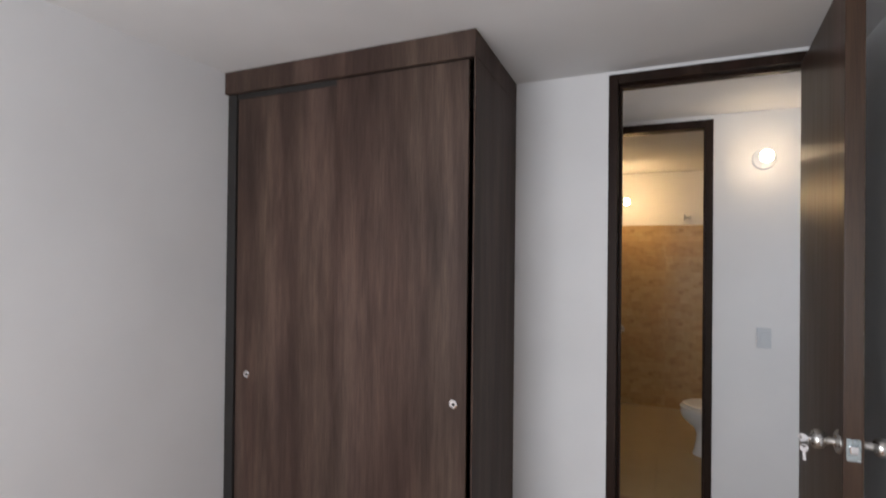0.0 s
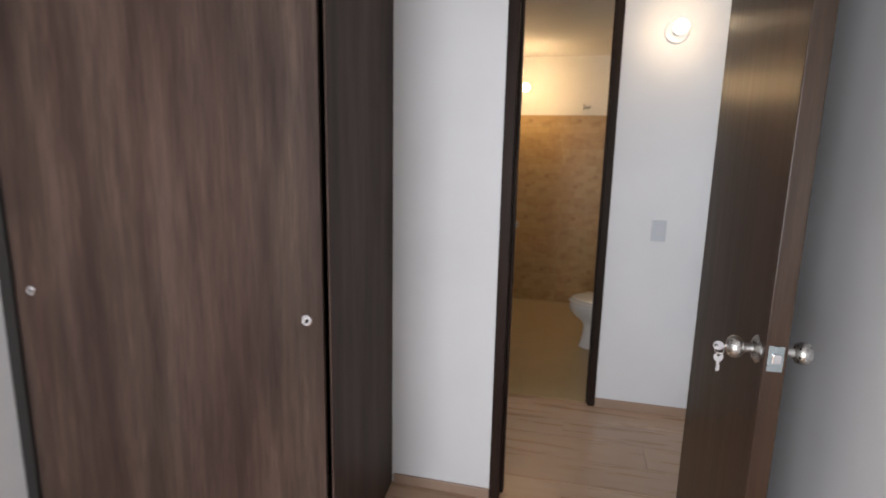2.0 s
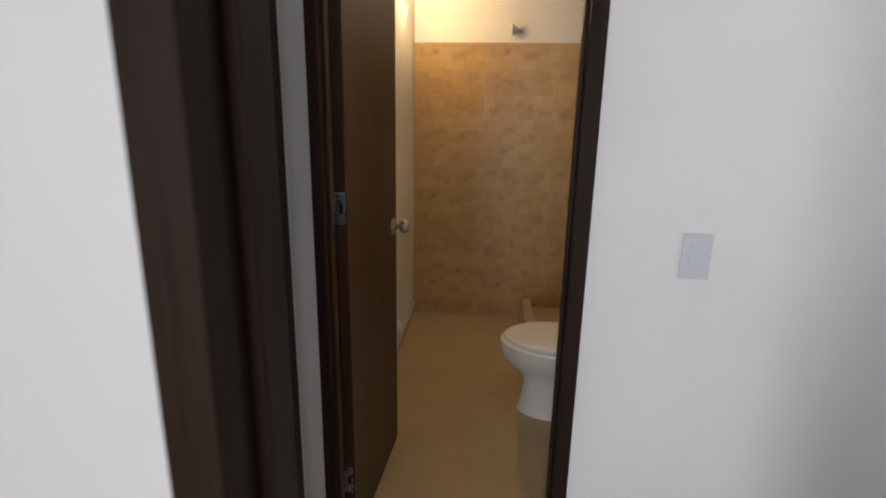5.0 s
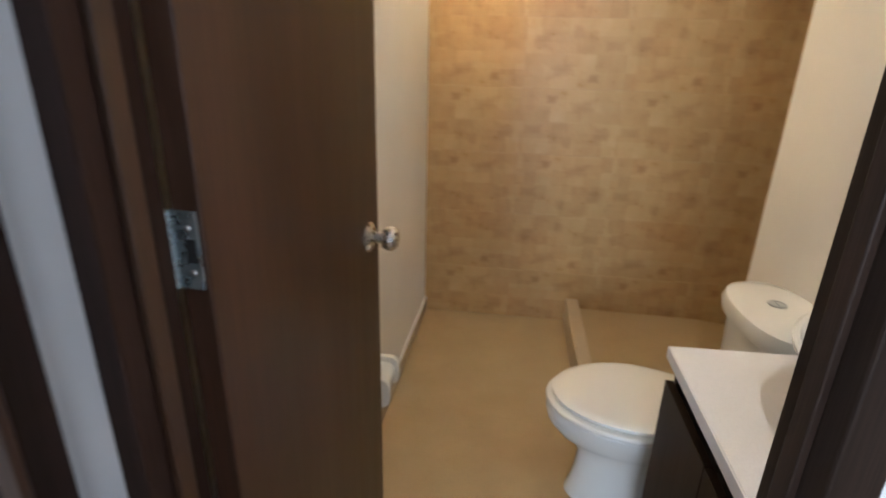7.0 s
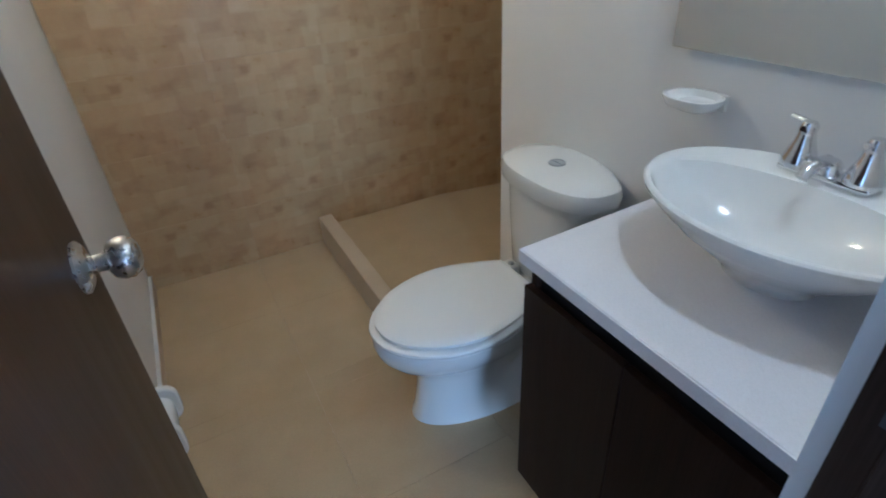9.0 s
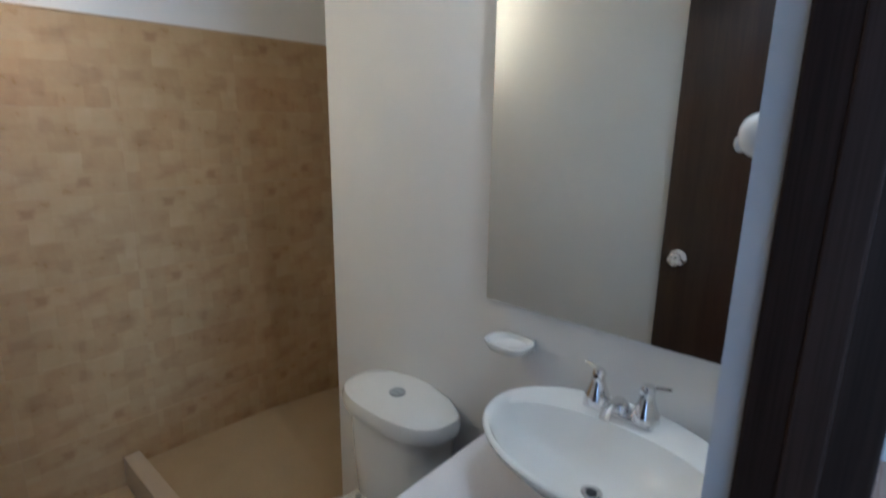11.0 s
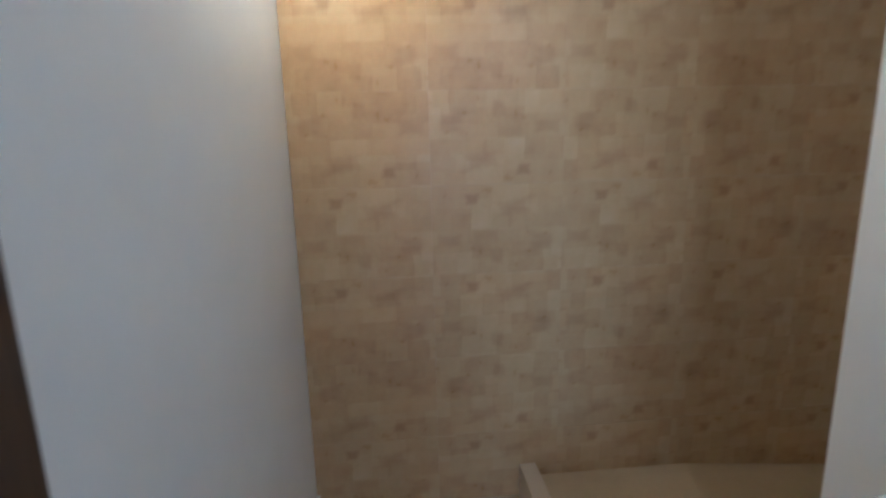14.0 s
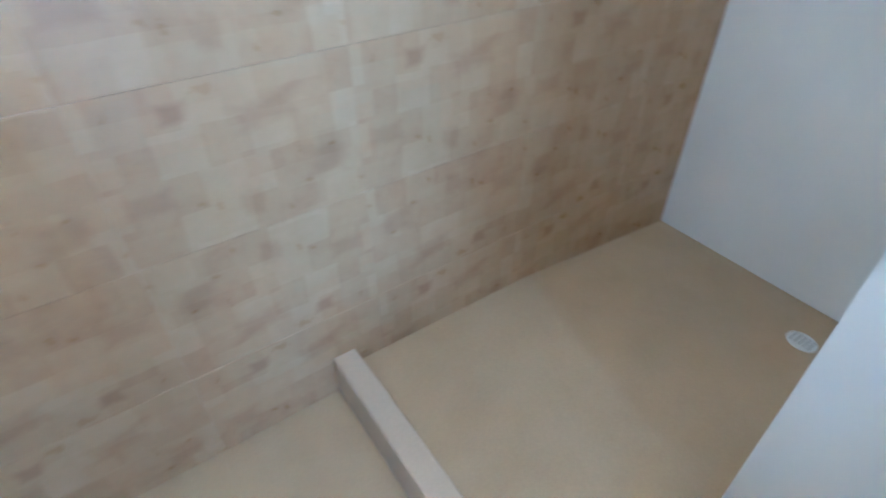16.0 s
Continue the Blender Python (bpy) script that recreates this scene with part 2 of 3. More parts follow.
COUNTER = counter_material()
PLANK = plank_material()
BATH_FLOOR = floor_tile_material("beige_floor_tile", (0.43, 0.328, 0.183), (0.48, 0.375, 0.220))
SKIRT = floor_tile_material("brown_skirting", (0.30, 0.20, 0.145), (0.36, 0.25, 0.185))
SKIRT_BATH = floor_tile_material("tan_skirting", (0.36, 0.27, 0.18), (0.42, 0.32, 0.22))
MOSAIC = mosaic_material()
KERB = floor_tile_material("cream_kerb_tile", (0.50, 0.41, 0.29), (0.56, 0.46, 0.33))


def glowing(name, colour, strength):
    m = mat(name, (0.9, 0.9, 0.9), 0.3)
    b = m.node_tree.nodes["Principled BSDF"]
    b.inputs["Emission Color"].default_value = (*colour, 1)
    b.inputs["Emission Strength"].default_value = strength
    return m


# ---- mesh helpers ----
def box(bm, x0, x1, y0, y1, z0, z1, bevel=0.0, segments=2):
    got = bmesh.ops.create_cube(bm, size=1)["verts"]
    for v in got:
        v.co = Vector(((x0 + x1) / 2 + v.co.x * (x1 - x0), (y0 + y1) / 2 + v.co.y * (y1 - y0), (z0 + z1) / 2 + v.co.z * (z1 - z0)))
    if bevel:
        edges = list({e for v in got for e in v.link_edges})
        bmesh.ops.bevel(bm, geom=edges, offset=bevel, segments=segments, affect="EDGES", profile=0.5)
    return bm


def boxes(*sizes, bevel=0.0):
    bm = bmesh.new()
    for s in sizes:
        box(bm, *s, bevel=bevel)
    return bm


def lathe(profile, steps=32, axis="z", centre=(0, 0, 0)):
    """Turns a profile of (radius, height) about an axis."""
    bm = bmesh.new()
    rings = []
    for r, h in profile:
        ring = []
        for k in range(steps):
            a = 2 * math.pi * k / steps
            p = (r * math.cos(a), r * math.sin(a), h)
            p = p if axis == "z" else (h, p[0], p[1]) if axis == "x" else (p[1], h, p[0])
            ring.append(bm.verts.new(Vector(p) + Vector(centre)))
        rings.append(ring)
    for a, b in zip(rings, rings[1:]):
        for k in range(steps):
            bm.faces.new((a[k], a[(k + 1) % steps], b[(k + 1) % steps], b[k]))
    for ring in (rings[0], rings[-1]):
        bm.faces.new(ring)
    bmesh.ops.remove_doubles(bm, verts=bm.verts, dist=1e-5)
    bmesh.ops.recalc_face_normals(bm, faces=bm.faces)
    return bm


def loft(rings, cap=True):
    """Skins closed rings of points of equal count."""
    bm = bmesh.new()
    made = [[bm.verts.new(p) for p in ring] for ring in rings]
    for a, b in zip(made, made[1:]):
        for k in range(len(a)):
            bm.faces.new((a[k], a[(k + 1) % len(a)], b[(k + 1) % len(a)], b[k]))
    if cap:
        bm.faces.new(made[0])
        bm.faces.new(made[-1])
    bmesh.ops.recalc_face_normals(bm, faces=bm.faces)
    return bm


def oval(cx, cy, z, front, back, side, steps=48, power=2.0):
    """An egg in plan: front reaches to -x, back to +x, side to both y; power over 2 squares it off."""
    out = []
    for k in range(steps):
        a = 2 * math.pi * k / steps
        c, s = math.cos(a), math.sin(a)
        c2 = math.copysign(abs(c) ** (2 / power), c)
        s2 = math.copysign(abs(s) ** (2 / power), s)
        out.append(Vector((cx + c2 * (back if c > 0 else front), cy + s2 * side, z)))
    return out


def tube(points, radius, steps=14):
    """A round pipe along points."""
    rings = []
    for i, p in enumerate(points):
        p = Vector(p)
        d = (Vector(points[min(i + 1, len(points) - 1)]) - Vector(points[max(i - 1, 0)])).normalized()
        u = d.orthogonal().normalized() if i == 0 else (rings_u - d * rings_u.dot(d)).normalized()
        rings_u = u
        w = d.cross(u)
        rings.append([p + radius * (math.cos(2 * math.pi * k / steps) * u + math.sin(2 * math.pi * k / steps) * w) for k in range(steps)])
    return loft(rings)


def mesh_of(name, bm, material, smooth=False):
    me = bpy.data.meshes.new(name)
    bm.to_mesh(me)
    bm.free()
    me.materials.append(material)
    if smooth:
        me.polygons.foreach_set("use_smooth", [True] * len(me.polygons))
        me.set_sharp_from_angle(angle=radians(38))
    return me


def part(name, bm, material, parent, label="", smooth=False, at=None):
    ob = new(name, mesh_of(name, bm, material, smooth))
    ob.parent = parent
    if at is not None:
        ob.matrix_local = at
    if label:
        ob["label"] = label
    return ob


def structure(name, bm, material, label, category, smooth=False):
    return tagged(new(name, mesh_of(name, bm, material, smooth)), label, category, "", "structure")


def thing(name, label, category, at=None, group=""):
    ob = tagged(new(name), label, category, group)
    ob.empty_display_size = 0.05
    if at is not None:
        ob.matrix_world = at
    return ob


# ---- structure ----
H = 2.376           # ceiling
Y1, Y2 = 1.003, 1.092   # hall and bathroom faces of the bathroom door wall
XL, XM, YT = -0.295, 0.998, 3.245   # bathroom: side wall, mirror wall, tiled wall
XS, YM = 1.855, 2.448     # shower: end wall; end of the mirror wall

# bedroom shell
structure("wall_west", boxes((-1.78, -1.66, -4.42, 0.0, 0, H)), WALL, "plain white painted bedroom wall", "wall")
structure("wall_east", boxes((0.95, 1.07, -4.42, 0.0, 0, H)), WALL, "plain white painted wall beside the open door", "wall")
structure("wall_south", boxes((-1.66, -1.45, -4.42, -4.3, 0, H), (0.05, 0.95, -4.42, -4.3, 0, H), (-1.45, 0.05, -4.42, -4.3, 0, 0.3), (-1.45, 0.05, -4.42, -4.3, 2.18, H)), WALL, "white painted wall around the tall bedroom window", "wall")
structure("wall_north", boxes((-3.2, 0.0, 0.0, 0.12, 0, H), (0.815, 1.62, 0.0, 0.12, 0, H), (2.78, 2.9, 0.0, 0.12, 0, H), (1.62, 2.78, 0.0, 0.12, 0, 0.86), (1.62, 2.78, 0.0, 0.12, 2.12, H), (0.0, 0.815, 0.0, 0.12, 2.362, H)), WALL, "white painted wall around the bedroom doorway", "wall")
# hall and bathroom walls
structure("wall_hall", boxes((XL, -0.234, Y1, Y2, 0, H), (0.478, 2.9, Y1, Y2 + 0.024, 0, H), (-0.234, 0.478, Y1, Y2, 2.352, H)), WALL, "white painted hall wall around the bathroom doorway", "wall")
structure("wall_hall_end", boxes((2.9, 3.02, 0.0, Y2, 0, H)), WALL, "plain white hall end wall", "wall")
structure("wall_side", boxes((-0.362, XL, Y1, YT, 0, H), (-0.362, -0.295, 0.12, 0.155, 0, H), (-0.362, -0.295, 0.155, Y1, 2.352, H)), BATH_WALL_LIT, "white painted wall between bathroom and next room", "wall")
structure("wall_mirror", boxes((XM, 1.12, Y2 + 0.024, YM, 0, H), (XM + 0.001, 1.119, YM, YM + 0.006, 0, 1.855)), BATH_WALL_LIT, "white painted wall behind the washbasin", "wall")
structure("wall_shower_back", boxes((1.12, XS, YM - 0.12, YM, 0, H)), BATH_WALL_LIT, "white painted shower wall", "wall")
structure("wall_shower_end", boxes((XS, 1.99, YM - 0.12, YT, 0, H)), BATH_WALL_LIT, "white painted shower end wall", "wall")
wall_tiled = structure("wall_tiled", boxes((-0.43, 1.99, YT, YT + 0.12, 0, H)), BATH_WALL_LIT, "white shower wall tiled up to shoulder height", "wall")
structure("beam", boxes((0.57, XM, Y2 + 0.024, YM, 2.148, H)), BATH_WALL_LIT, "white boxed-in ceiling beam above the washbasin", "beam")
# next room
structure("wall_room_west", boxes((-3.2, -3.08, 0.12, 0.18, 0, H), (-3.2, -3.08, 1.78, 4.5, 0, H), (-3.2, -3.08, 0.18, 1.78, 0, 0.9), (-3.2, -3.08, 0.18, 1.78, 2.2, H)), WALL, "white painted wall of the next room", "wall")
structure("wall_room_north", boxes((-3.2, -0.43, 4.5, 4.62, 0, H)), WALL, "white painted far wall of the next room", "wall")
structure("wall_room_east", boxes((-0.362, -0.24, YT + 0.12, 4.5, 0, H)), WALL, "white painted wall of the next room", "wall")
structure("ceiling", boxes((-3.2, 3.02, -4.42, 4.62, H, H + 0.12)), CEIL, "flat white painted ceiling", "ceiling")
ground = structure("floor", boxes((-3.2, 3.02, -4.42, 4.62, -0.16, -0.012)), GROUT, "wood-look ceramic plank floor", "floor")
bath_floor = structure("floor_bathroom", boxes((XL, XS, Y1 + 0.03, YT, -0.012, -0.004)), BATH_FLOOR, "beige ceramic tile bathroom floor", "floor")


def window(name, x0, x1, z0, z1, at, label):
    """Two-leaf aluminium window in a wall along x, its frame, sill and panes."""
    w = tagged(thing(name, label, "window", at), kind="structure")
    f = 0.045
    part("window_frame", boxes((x0, x1, -0.03, 0.03, z0, z0 + f), (x0, x1, -0.03, 0.03, z1 - f, z1), (x0, x0 + f, -0.03, 0.03, z0 + f, z1 - f), (x1 - f, x1, -0.03, 0.03, z0 + f, z1 - f)), ZINC, w)
    part("mullion", boxes(((x0 + x1) / 2 - 0.025, (x0 + x1) / 2 + 0.025, -0.025, 0.025, z0 + f, z1 - f)), ZINC, w)
    for a, b in ((x0 + f, (x0 + x1) / 2 - 0.025), ((x0 + x1) / 2 + 0.025, x1 - f)):
        pane = part("pane", boxes((a, b, -0.003, 0.003, z0 + f, z1 - f)), GLASS, w)
        pane.visible_shadow = False
    part("window_sill", boxes((x0 - 0.02, x1 + 0.02, -0.06, 0.09, z0 - 0.02, z0), bevel=0.003), WALL, w)
    return w


GLASS = mat("window_glass", (1, 1, 1), 0.0)
GLASS.node_tree.nodes["Principled BSDF"].inputs["Transmission Weight"].default_value = 1.0
window("window_1", -1.45, 0.05, 0.32, 2.18, pose(0, -4.36, 0), "aluminium bedroom window with two panes")
# the hall's window is added out of view, around its fill light
window("window_added", 1.62, 2.78, 0.88, 2.12, pose(0, 0.06, 0), "added aluminium window, out of view, for the hall's fill light")
window("window_2", -1.78, -0.18, 0.92, 2.2, pose(-3.14, 0, 0, 0, 0, -90), "aluminium window of the next room")

# skirting
structure("baseboard_bedroom", boxes((-0.43, 0.0, -0.012, -0.001, 0, 0.044), (0.815, 0.95, -0.012, -0.001, 0, 0.055), (0.938, 0.949, -4.3, -0.012, 0, 0.055), (-1.659, -1.648, -4.3, -0.69, 0, 0.055), bevel=0.002), SKIRT, "brown ceramic skirting along the bedroom wall", "baseboard")
structure("baseboard_hall", boxes((0.4785, 2.89, Y1 - 0.012, Y1 - 0.001, 0, 0.055), (0.815, 2.89, 0.121, 0.132, 0, 0.055), bevel=0.002), SKIRT, "brown ceramic skirting along the hall wall", "baseboard")
structure("baseboard_room", boxes((-3.079, -3.067, 0.13, 3.86, 0, 0.055), (-1.4, -0.44, 4.487, 4.499, 0, 0.07), bevel=0.002), SKIRT, "brown ceramic skirting along the next room's wall", "baseboard")
structure("baseboard_bathroom", boxes((XL + 0.001, XL + 0.012, Y2, YT - 0.012, 0, 0.07), bevel=0.002), SKIRT_BATH, "tan ceramic skirting along the bathroom wall", "baseboard")
structure("skirting_edge", boxes((XL + 0.001, XL + 0.014, Y2, YT - 0.012, 0.0705, 0.077), bevel=0.0015), PLASTIC, "white trim strip on top of the bathroom skirting", "trim")


# ---- doors ----
def knob_set(parent, side, keyed=False):
    """A round door knob with rose and neck, standing out along the given side of x."""
    s = side
    rose = part("rose", lathe([(0.0, 0), (0.033, 0), (0.033, 0.003), (0.026, 0.008), (0.014, 0.012), (0, 0.012)], 32, "x"), STEEL, parent, "round steel rose", True)
    rose.scale.x = s
    neck = part("neck", lathe([(0, 0.010), (0.012, 0.010), (0.0105, 0.02), (0.012, 0.032), (0, 0.032)], 24, "x"), STEEL, parent, "", True)
    neck.scale.x = s
    grip = part("grip", lathe([(0, 0.028), (0.013, 0.029), (0.022, 0.034), (0.0265, 0.044), (0.0262, 0.054), (0.021, 0.062), (0.013, 0.0655), (0, 0.066)], 32, "x"), STEEL, parent, "polished ball grip", True)
    grip.scale.x = s
    if keyed:
        lock = part("keyhole", lathe([(0, 0.066), (0.008, 0.066), (0.008, 0.0685), (0, 0.0685)], 18, "x"), CHROME, parent)
        lock.scale.x = s


def key_bow(bm_x, y, z, flat):
    """A key: ring-shaped bow, shank and bit, hung in the xz plane or along x."""
    bm = bmesh.new()
    outer = [Vector((0.011 * math.cos(a), 0, 0.012 * math.sin(a))) for a in [2 * math.pi * k / 20 for k in range(20)]]
    inner = [Vector((0.004 * math.cos(a), 0, 0.005 + 0.004 * math.sin(a))) for a in [2 * math.pi * k / 20 for k in range(20)]]
    for side in (-0.0011, 0.0011):
        o = [bm.verts.new(p + Vector((0, side, 0))) for p in outer]
        i = [bm.verts.new(p + Vector((0, side, 0))) for p in inner]
        for k in range(20):
            bm.faces.new((o[k], o[(k + 1) % 20], i[(k + 1) % 20], i[k]))
    bm.verts.ensure_lookup_table()
    for base in (0, 20):
        for k in range(20):
            a, b = bm.verts[base + k], bm.verts[base + (k + 1) % 20]
            c, d = bm.verts[base + 40 + k], bm.verts[base + 40 + (k + 1) % 20]
            bm.faces.new((a, b, d, c))
    box(bm, -0.0035, 0.0035, -0.001, 0.001, -0.036, -0.0105)
    box(bm, 0.0035, 0.0052, -0.001, 0.001, -0.026, -0.021)
    box(bm, 0.0035, 0.0056, -0.001, 0.001, -0.034, -0.029)
    bmesh.ops.recalc_face_normals(bm, faces=bm.faces)
    if flat:
        bmesh.ops.rotate(bm, verts=bm.verts, cent=(0, 0, 0), matrix=Matrix.Rotation(radians(-90), 3, "Y"))
    bmesh.ops.translate(bm, verts=bm.verts, vec=(bm_x, y, z))
    return bm


def door_frame(parent, x0, x1, y0, y1, top, w=0.045, stop=None):
    """Two jambs and a head with a rebate strip; along x."""
    part("jamb", boxes((x0, x0 + w, y0, y1, 0, top), bevel=0.003), FRAME, parent)
    part("jamb", boxes((x1 - w, x1, y0, y1, 0, top), bevel=0.003), FRAME, parent)
    part("head", boxes((x0 + w, x1 - w, y0, y1, top - w, top), bevel=0.003), FRAME, parent)
    if stop:
        a, b = stop
        part("stop", boxes((x0 + w, x0 + w + 0.012, a, b, 0, top - w), bevel=0.002), FRAME, parent)
        part("stop", boxes((x1 - w - 0.012, x1 - w, a, b, 0, top - w), bevel=0.002), FRAME, parent)
        part("stop", boxes((x0 + w + 0.012, x1 - w - 0.012, a, b, top - w - 0.012, top - w), bevel=0.002), FRAME, parent)


def door_leaf(name, width, height, thick, at, label, knob_z, latch=False, inset=0.065):
    """A flush leaf that hangs from its hinge edge at the origin and reaches along -y; its faces look along x."""
    d = thing(name, label, "door", at)
    part("leaf", boxes((0, thick, -width, 0, 0.008, height), bevel=0.0025), DOOR, d)
    for side, x in ((-1, 0.0), (1, thick)):
        k = new("knob")
        k.parent = d
        k.matrix_local = pose(x, -width + inset, knob_z)
        k["label"] = "round satin steel door knob"
        k.empty_display_size = 0.03
        knob_set(k, side, keyed=(side < 0 and latch))
    if latch:
        part("latch_plate", boxes((0.007, thick - 0.007, -width - 0.0025, -width + 0.004, knob_z - 0.032, knob_z + 0.028), bevel=0.001), ZINC, d, "bare steel latch plate")
        part("latch_bolt", boxes((0.013, thick - 0.013, -width - 0.010, -width, knob_z - 0.011, knob_z + 0.011), bevel=0.003), CHROME, d)
    for z in (0.25, 1.138, height - 0.2):
        hinge = part("hinge", boxes((0.006, thick + 0.002, 0.0, 0.0022, z - 0.046, z + 0.046), bevel=0.0006), ZINC, d, "zinc-plated butt hinge")
        part("knuckle", lathe([(0, -0.046), (0.0058, -0.046), (0.0058, 0.046), (0, 0.046)], 14, "z", (thick + 0.005, 0.003, z)), ZINC, hinge, "", True)
        for dz in (-0.026, 0.026):
            part("screw", lathe([(0, 0.0022), (0.0042, 0.0022), (0.003, 0.0036), (0, 0.0036)], 12, "y", (thick * 0.5, 0, z + dz)), STEEL, hinge)
        # flat black inset in place of the shaded cutout
        part("recess", boxes((thick * 0.28, thick * 0.62, 0.0022, 0.0027, z - 0.014, z + 0.014)), BLACK_FILL, hinge)
    return d


frame_bed = tagged(thing("door_1", "dark wooden bedroom door frame reaching almost to the ceiling", "door frame"), kind="structure")
door_frame(frame_bed, 0.0, 0.815, -0.008, 0.128, 2.36, 0.042, (0.045, 0.085))
bed_door = door_leaf("bedroom_door", 0.750, 2.305, 0.046, pose(0.739, -0.012, 0, 0, 0, -2.2), "dark brown flush wooden door standing wide open into the bedroom", 1.02, True, 0.053)
keys = thing("door_keys", "two small steel keys hanging in the knob's lock", "keys", pose(0.712, -0.709, 1.02))
part("key", key_bow(-0.084, 0, 0.0, True), CHROME, keys, "key turned in the lock")
part("key", key_bow(-0.080, 0.004, -0.030, False), CHROME, keys, "loose key hanging from the ring")
part("key_ring", tube([(-0.080 + 0.010 * math.cos(a), 0.002, -0.012 + 0.012 * math.sin(a)) for a in [2 * math.pi * k / 20 for k in range(21)]], 0.0011, 8), STEEL, keys)

frame_bath = tagged(thing("door_2", "dark wooden bathroom door frame, scuffed on its inner edge", "door frame"), kind="structure")
part("jamb", boxes((-0.234, -0.203, Y1 - 0.010, 1.090, 0, 2.35), bevel=0.003), FRAME, frame_bath)
part("jamb", boxes((0.436, 0.478, Y1 - 0.010, 1.0855, 0, 2.35), bevel=0.003), FRAME, frame_bath)
part("head", boxes((-0.203, 0.436, Y1 - 0.010, 1.090, 2.305, 2.35), bevel=0.003), FRAME, frame_bath)
# this stop takes the lighter door veneer for the bathroom light on it
part("stop", boxes((-0.2025, -0.193, Y1 + 0.022, 1.052, 0, 2.305), bevel=0.002), DOOR, frame_bath)
part("stop", boxes((0.427, 0.4355, Y1 + 0.022, 1.052, 0, 2.305), bevel=0.002), FRAME, frame_bath)
part("strike_plate", boxes((0.4345, 0.4365, 1.054, 1.064, 0.94, 1.01)), DARK_STEEL, frame_bath, "steel strike plate")
bath_door = door_leaf("bathroom_door", 0.605, 2.30, 0.036, pose(-0.172, 1.102, 0, 0, 0, 180 - 2.9), "brown flush wooden door standing open into the bathroom", 0.976)

frame_room = tagged(thing("door_3", "dark wooden frame of the doorway to the next room", "door frame"), kind="structure")
part("jamb", boxes((-0.361, -0.302, 0.957, Y1 - 0.001, 0, 2.35), bevel=0.001), FRAME, frame_room)
# lighter veneer again, standing in for the hall lamp's light on the stop
part("stop", boxes((-0.326, -0.302, 0.945, 0.9565, 0, 2.308), bevel=0.002), DOOR, frame_room)
part("jamb", boxes((-0.364, -0.288, 0.155, 0.197, 0, 2.35), bevel=0.003), FRAME, frame_room)
part("head", boxes((-0.364, -0.302, 0.197, 0.957, 2.308, 2.35), bevel=0.003), FRAME, frame_room)
strike = part("strike_plate", boxes((-0.3635, -0.336, 0.9558, 0.958, 0.922, 0.986), bevel=0.0008), DARK_STEEL, frame_room, "steel strike plate")
# black slab painted in for the dark of the hole
part("strike_hole", boxes((-0.356, -0.342, 0.9545, 0.956, 0.940, 0.968), bevel=0.0005), BLACK_FILL, strike)


# ---- bedroom ----
def wardrobe():
    w = thing("wardrobe", "dark brown wood-grain fitted wardrobe with two sliding doors", "wardrobe", pose(0, 0, 0))
    side = bmesh.new()
    pts = [(-0.400, -0.682), (-0.393, -0.682), (-0.440, -0.001), (-0.455, -0.001)]
    low, high = [side.verts.new((x, y, 0.0)) for x, y in pts], [side.verts.new((x, y, 2.274)) for x, y in pts]
    for k in range(4):
        side.faces.new((low[k], low[(k + 1) % 4], high[(k + 1) % 4], high[k]))
    side.faces.new(low), side.faces.new(high)
    bmesh.ops.recalc_face_normals(side, faces=side.faces)
    bmesh.ops.bevel(side, geom=list(side.edges), offset=0.0015, segments=1, affect="EDGES")
    part("side_panel", side, WARDROBE, w)
    part("fascia", boxes((-1.657, -0.393, -0.690, -0.664, 2.272, 2.374), bevel=0.002), WARDROBE, w)
    top = bmesh.new()
    pts = [(-0.410, -0.662), (-0.394, -0.662), (-0.440, -0.001), (-0.457, -0.001)]
    low, high = [top.verts.new((x, y, 2.276)) for x, y in pts], [top.verts.new((x, y, 2.374)) for x, y in pts]
    for k in range(4):
        top.faces.new((low[k], low[(k + 1) % 4], high[(k + 1) % 4], high[k]))
    top.faces.new(low), top.faces.new(high)
    bmesh.ops.recalc_face_normals(top, faces=top.faces)
    part("side_fascia", top, WARDROBE, w)
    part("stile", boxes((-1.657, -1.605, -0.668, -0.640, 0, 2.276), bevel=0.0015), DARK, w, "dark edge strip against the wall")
    # track, plinth and back are near-black, for the shade behind the doors
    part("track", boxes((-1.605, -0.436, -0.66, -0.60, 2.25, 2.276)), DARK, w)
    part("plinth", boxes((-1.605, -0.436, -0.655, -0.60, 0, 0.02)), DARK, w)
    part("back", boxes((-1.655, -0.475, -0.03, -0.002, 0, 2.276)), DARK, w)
    for a, b, y, lock in ((-1.604, -1.026, -0.655, -1.534), (-1.030, -0.424, -0.672, -0.477)):
        d = part("sliding_door", boxes((a, b, y, y + 0.016, 0.022, 2.268), bevel=0.0015), WARDROBE, w, "wood-grain sliding door panel")
        part("lock", lathe([(0, 0.0), (0.0175, 0.0), (0.0175, -0.003), (0.0145, -0.0055), (0.0125, -0.0055), (0.011, -0.003), (0, -0.003)], 28, "y", (lock, y, 0.962)), CHROME, d, "round chrome push lock", True)
        part("lock_core", lathe([(0, -0.0025), (0.0062, -0.0025), (0.0062, -0.0052), (0, -0.0052)], 18, "y", (lock + 0.002, y, 0.961)), BLACK_FILL, d)
    return w


wardrobe()


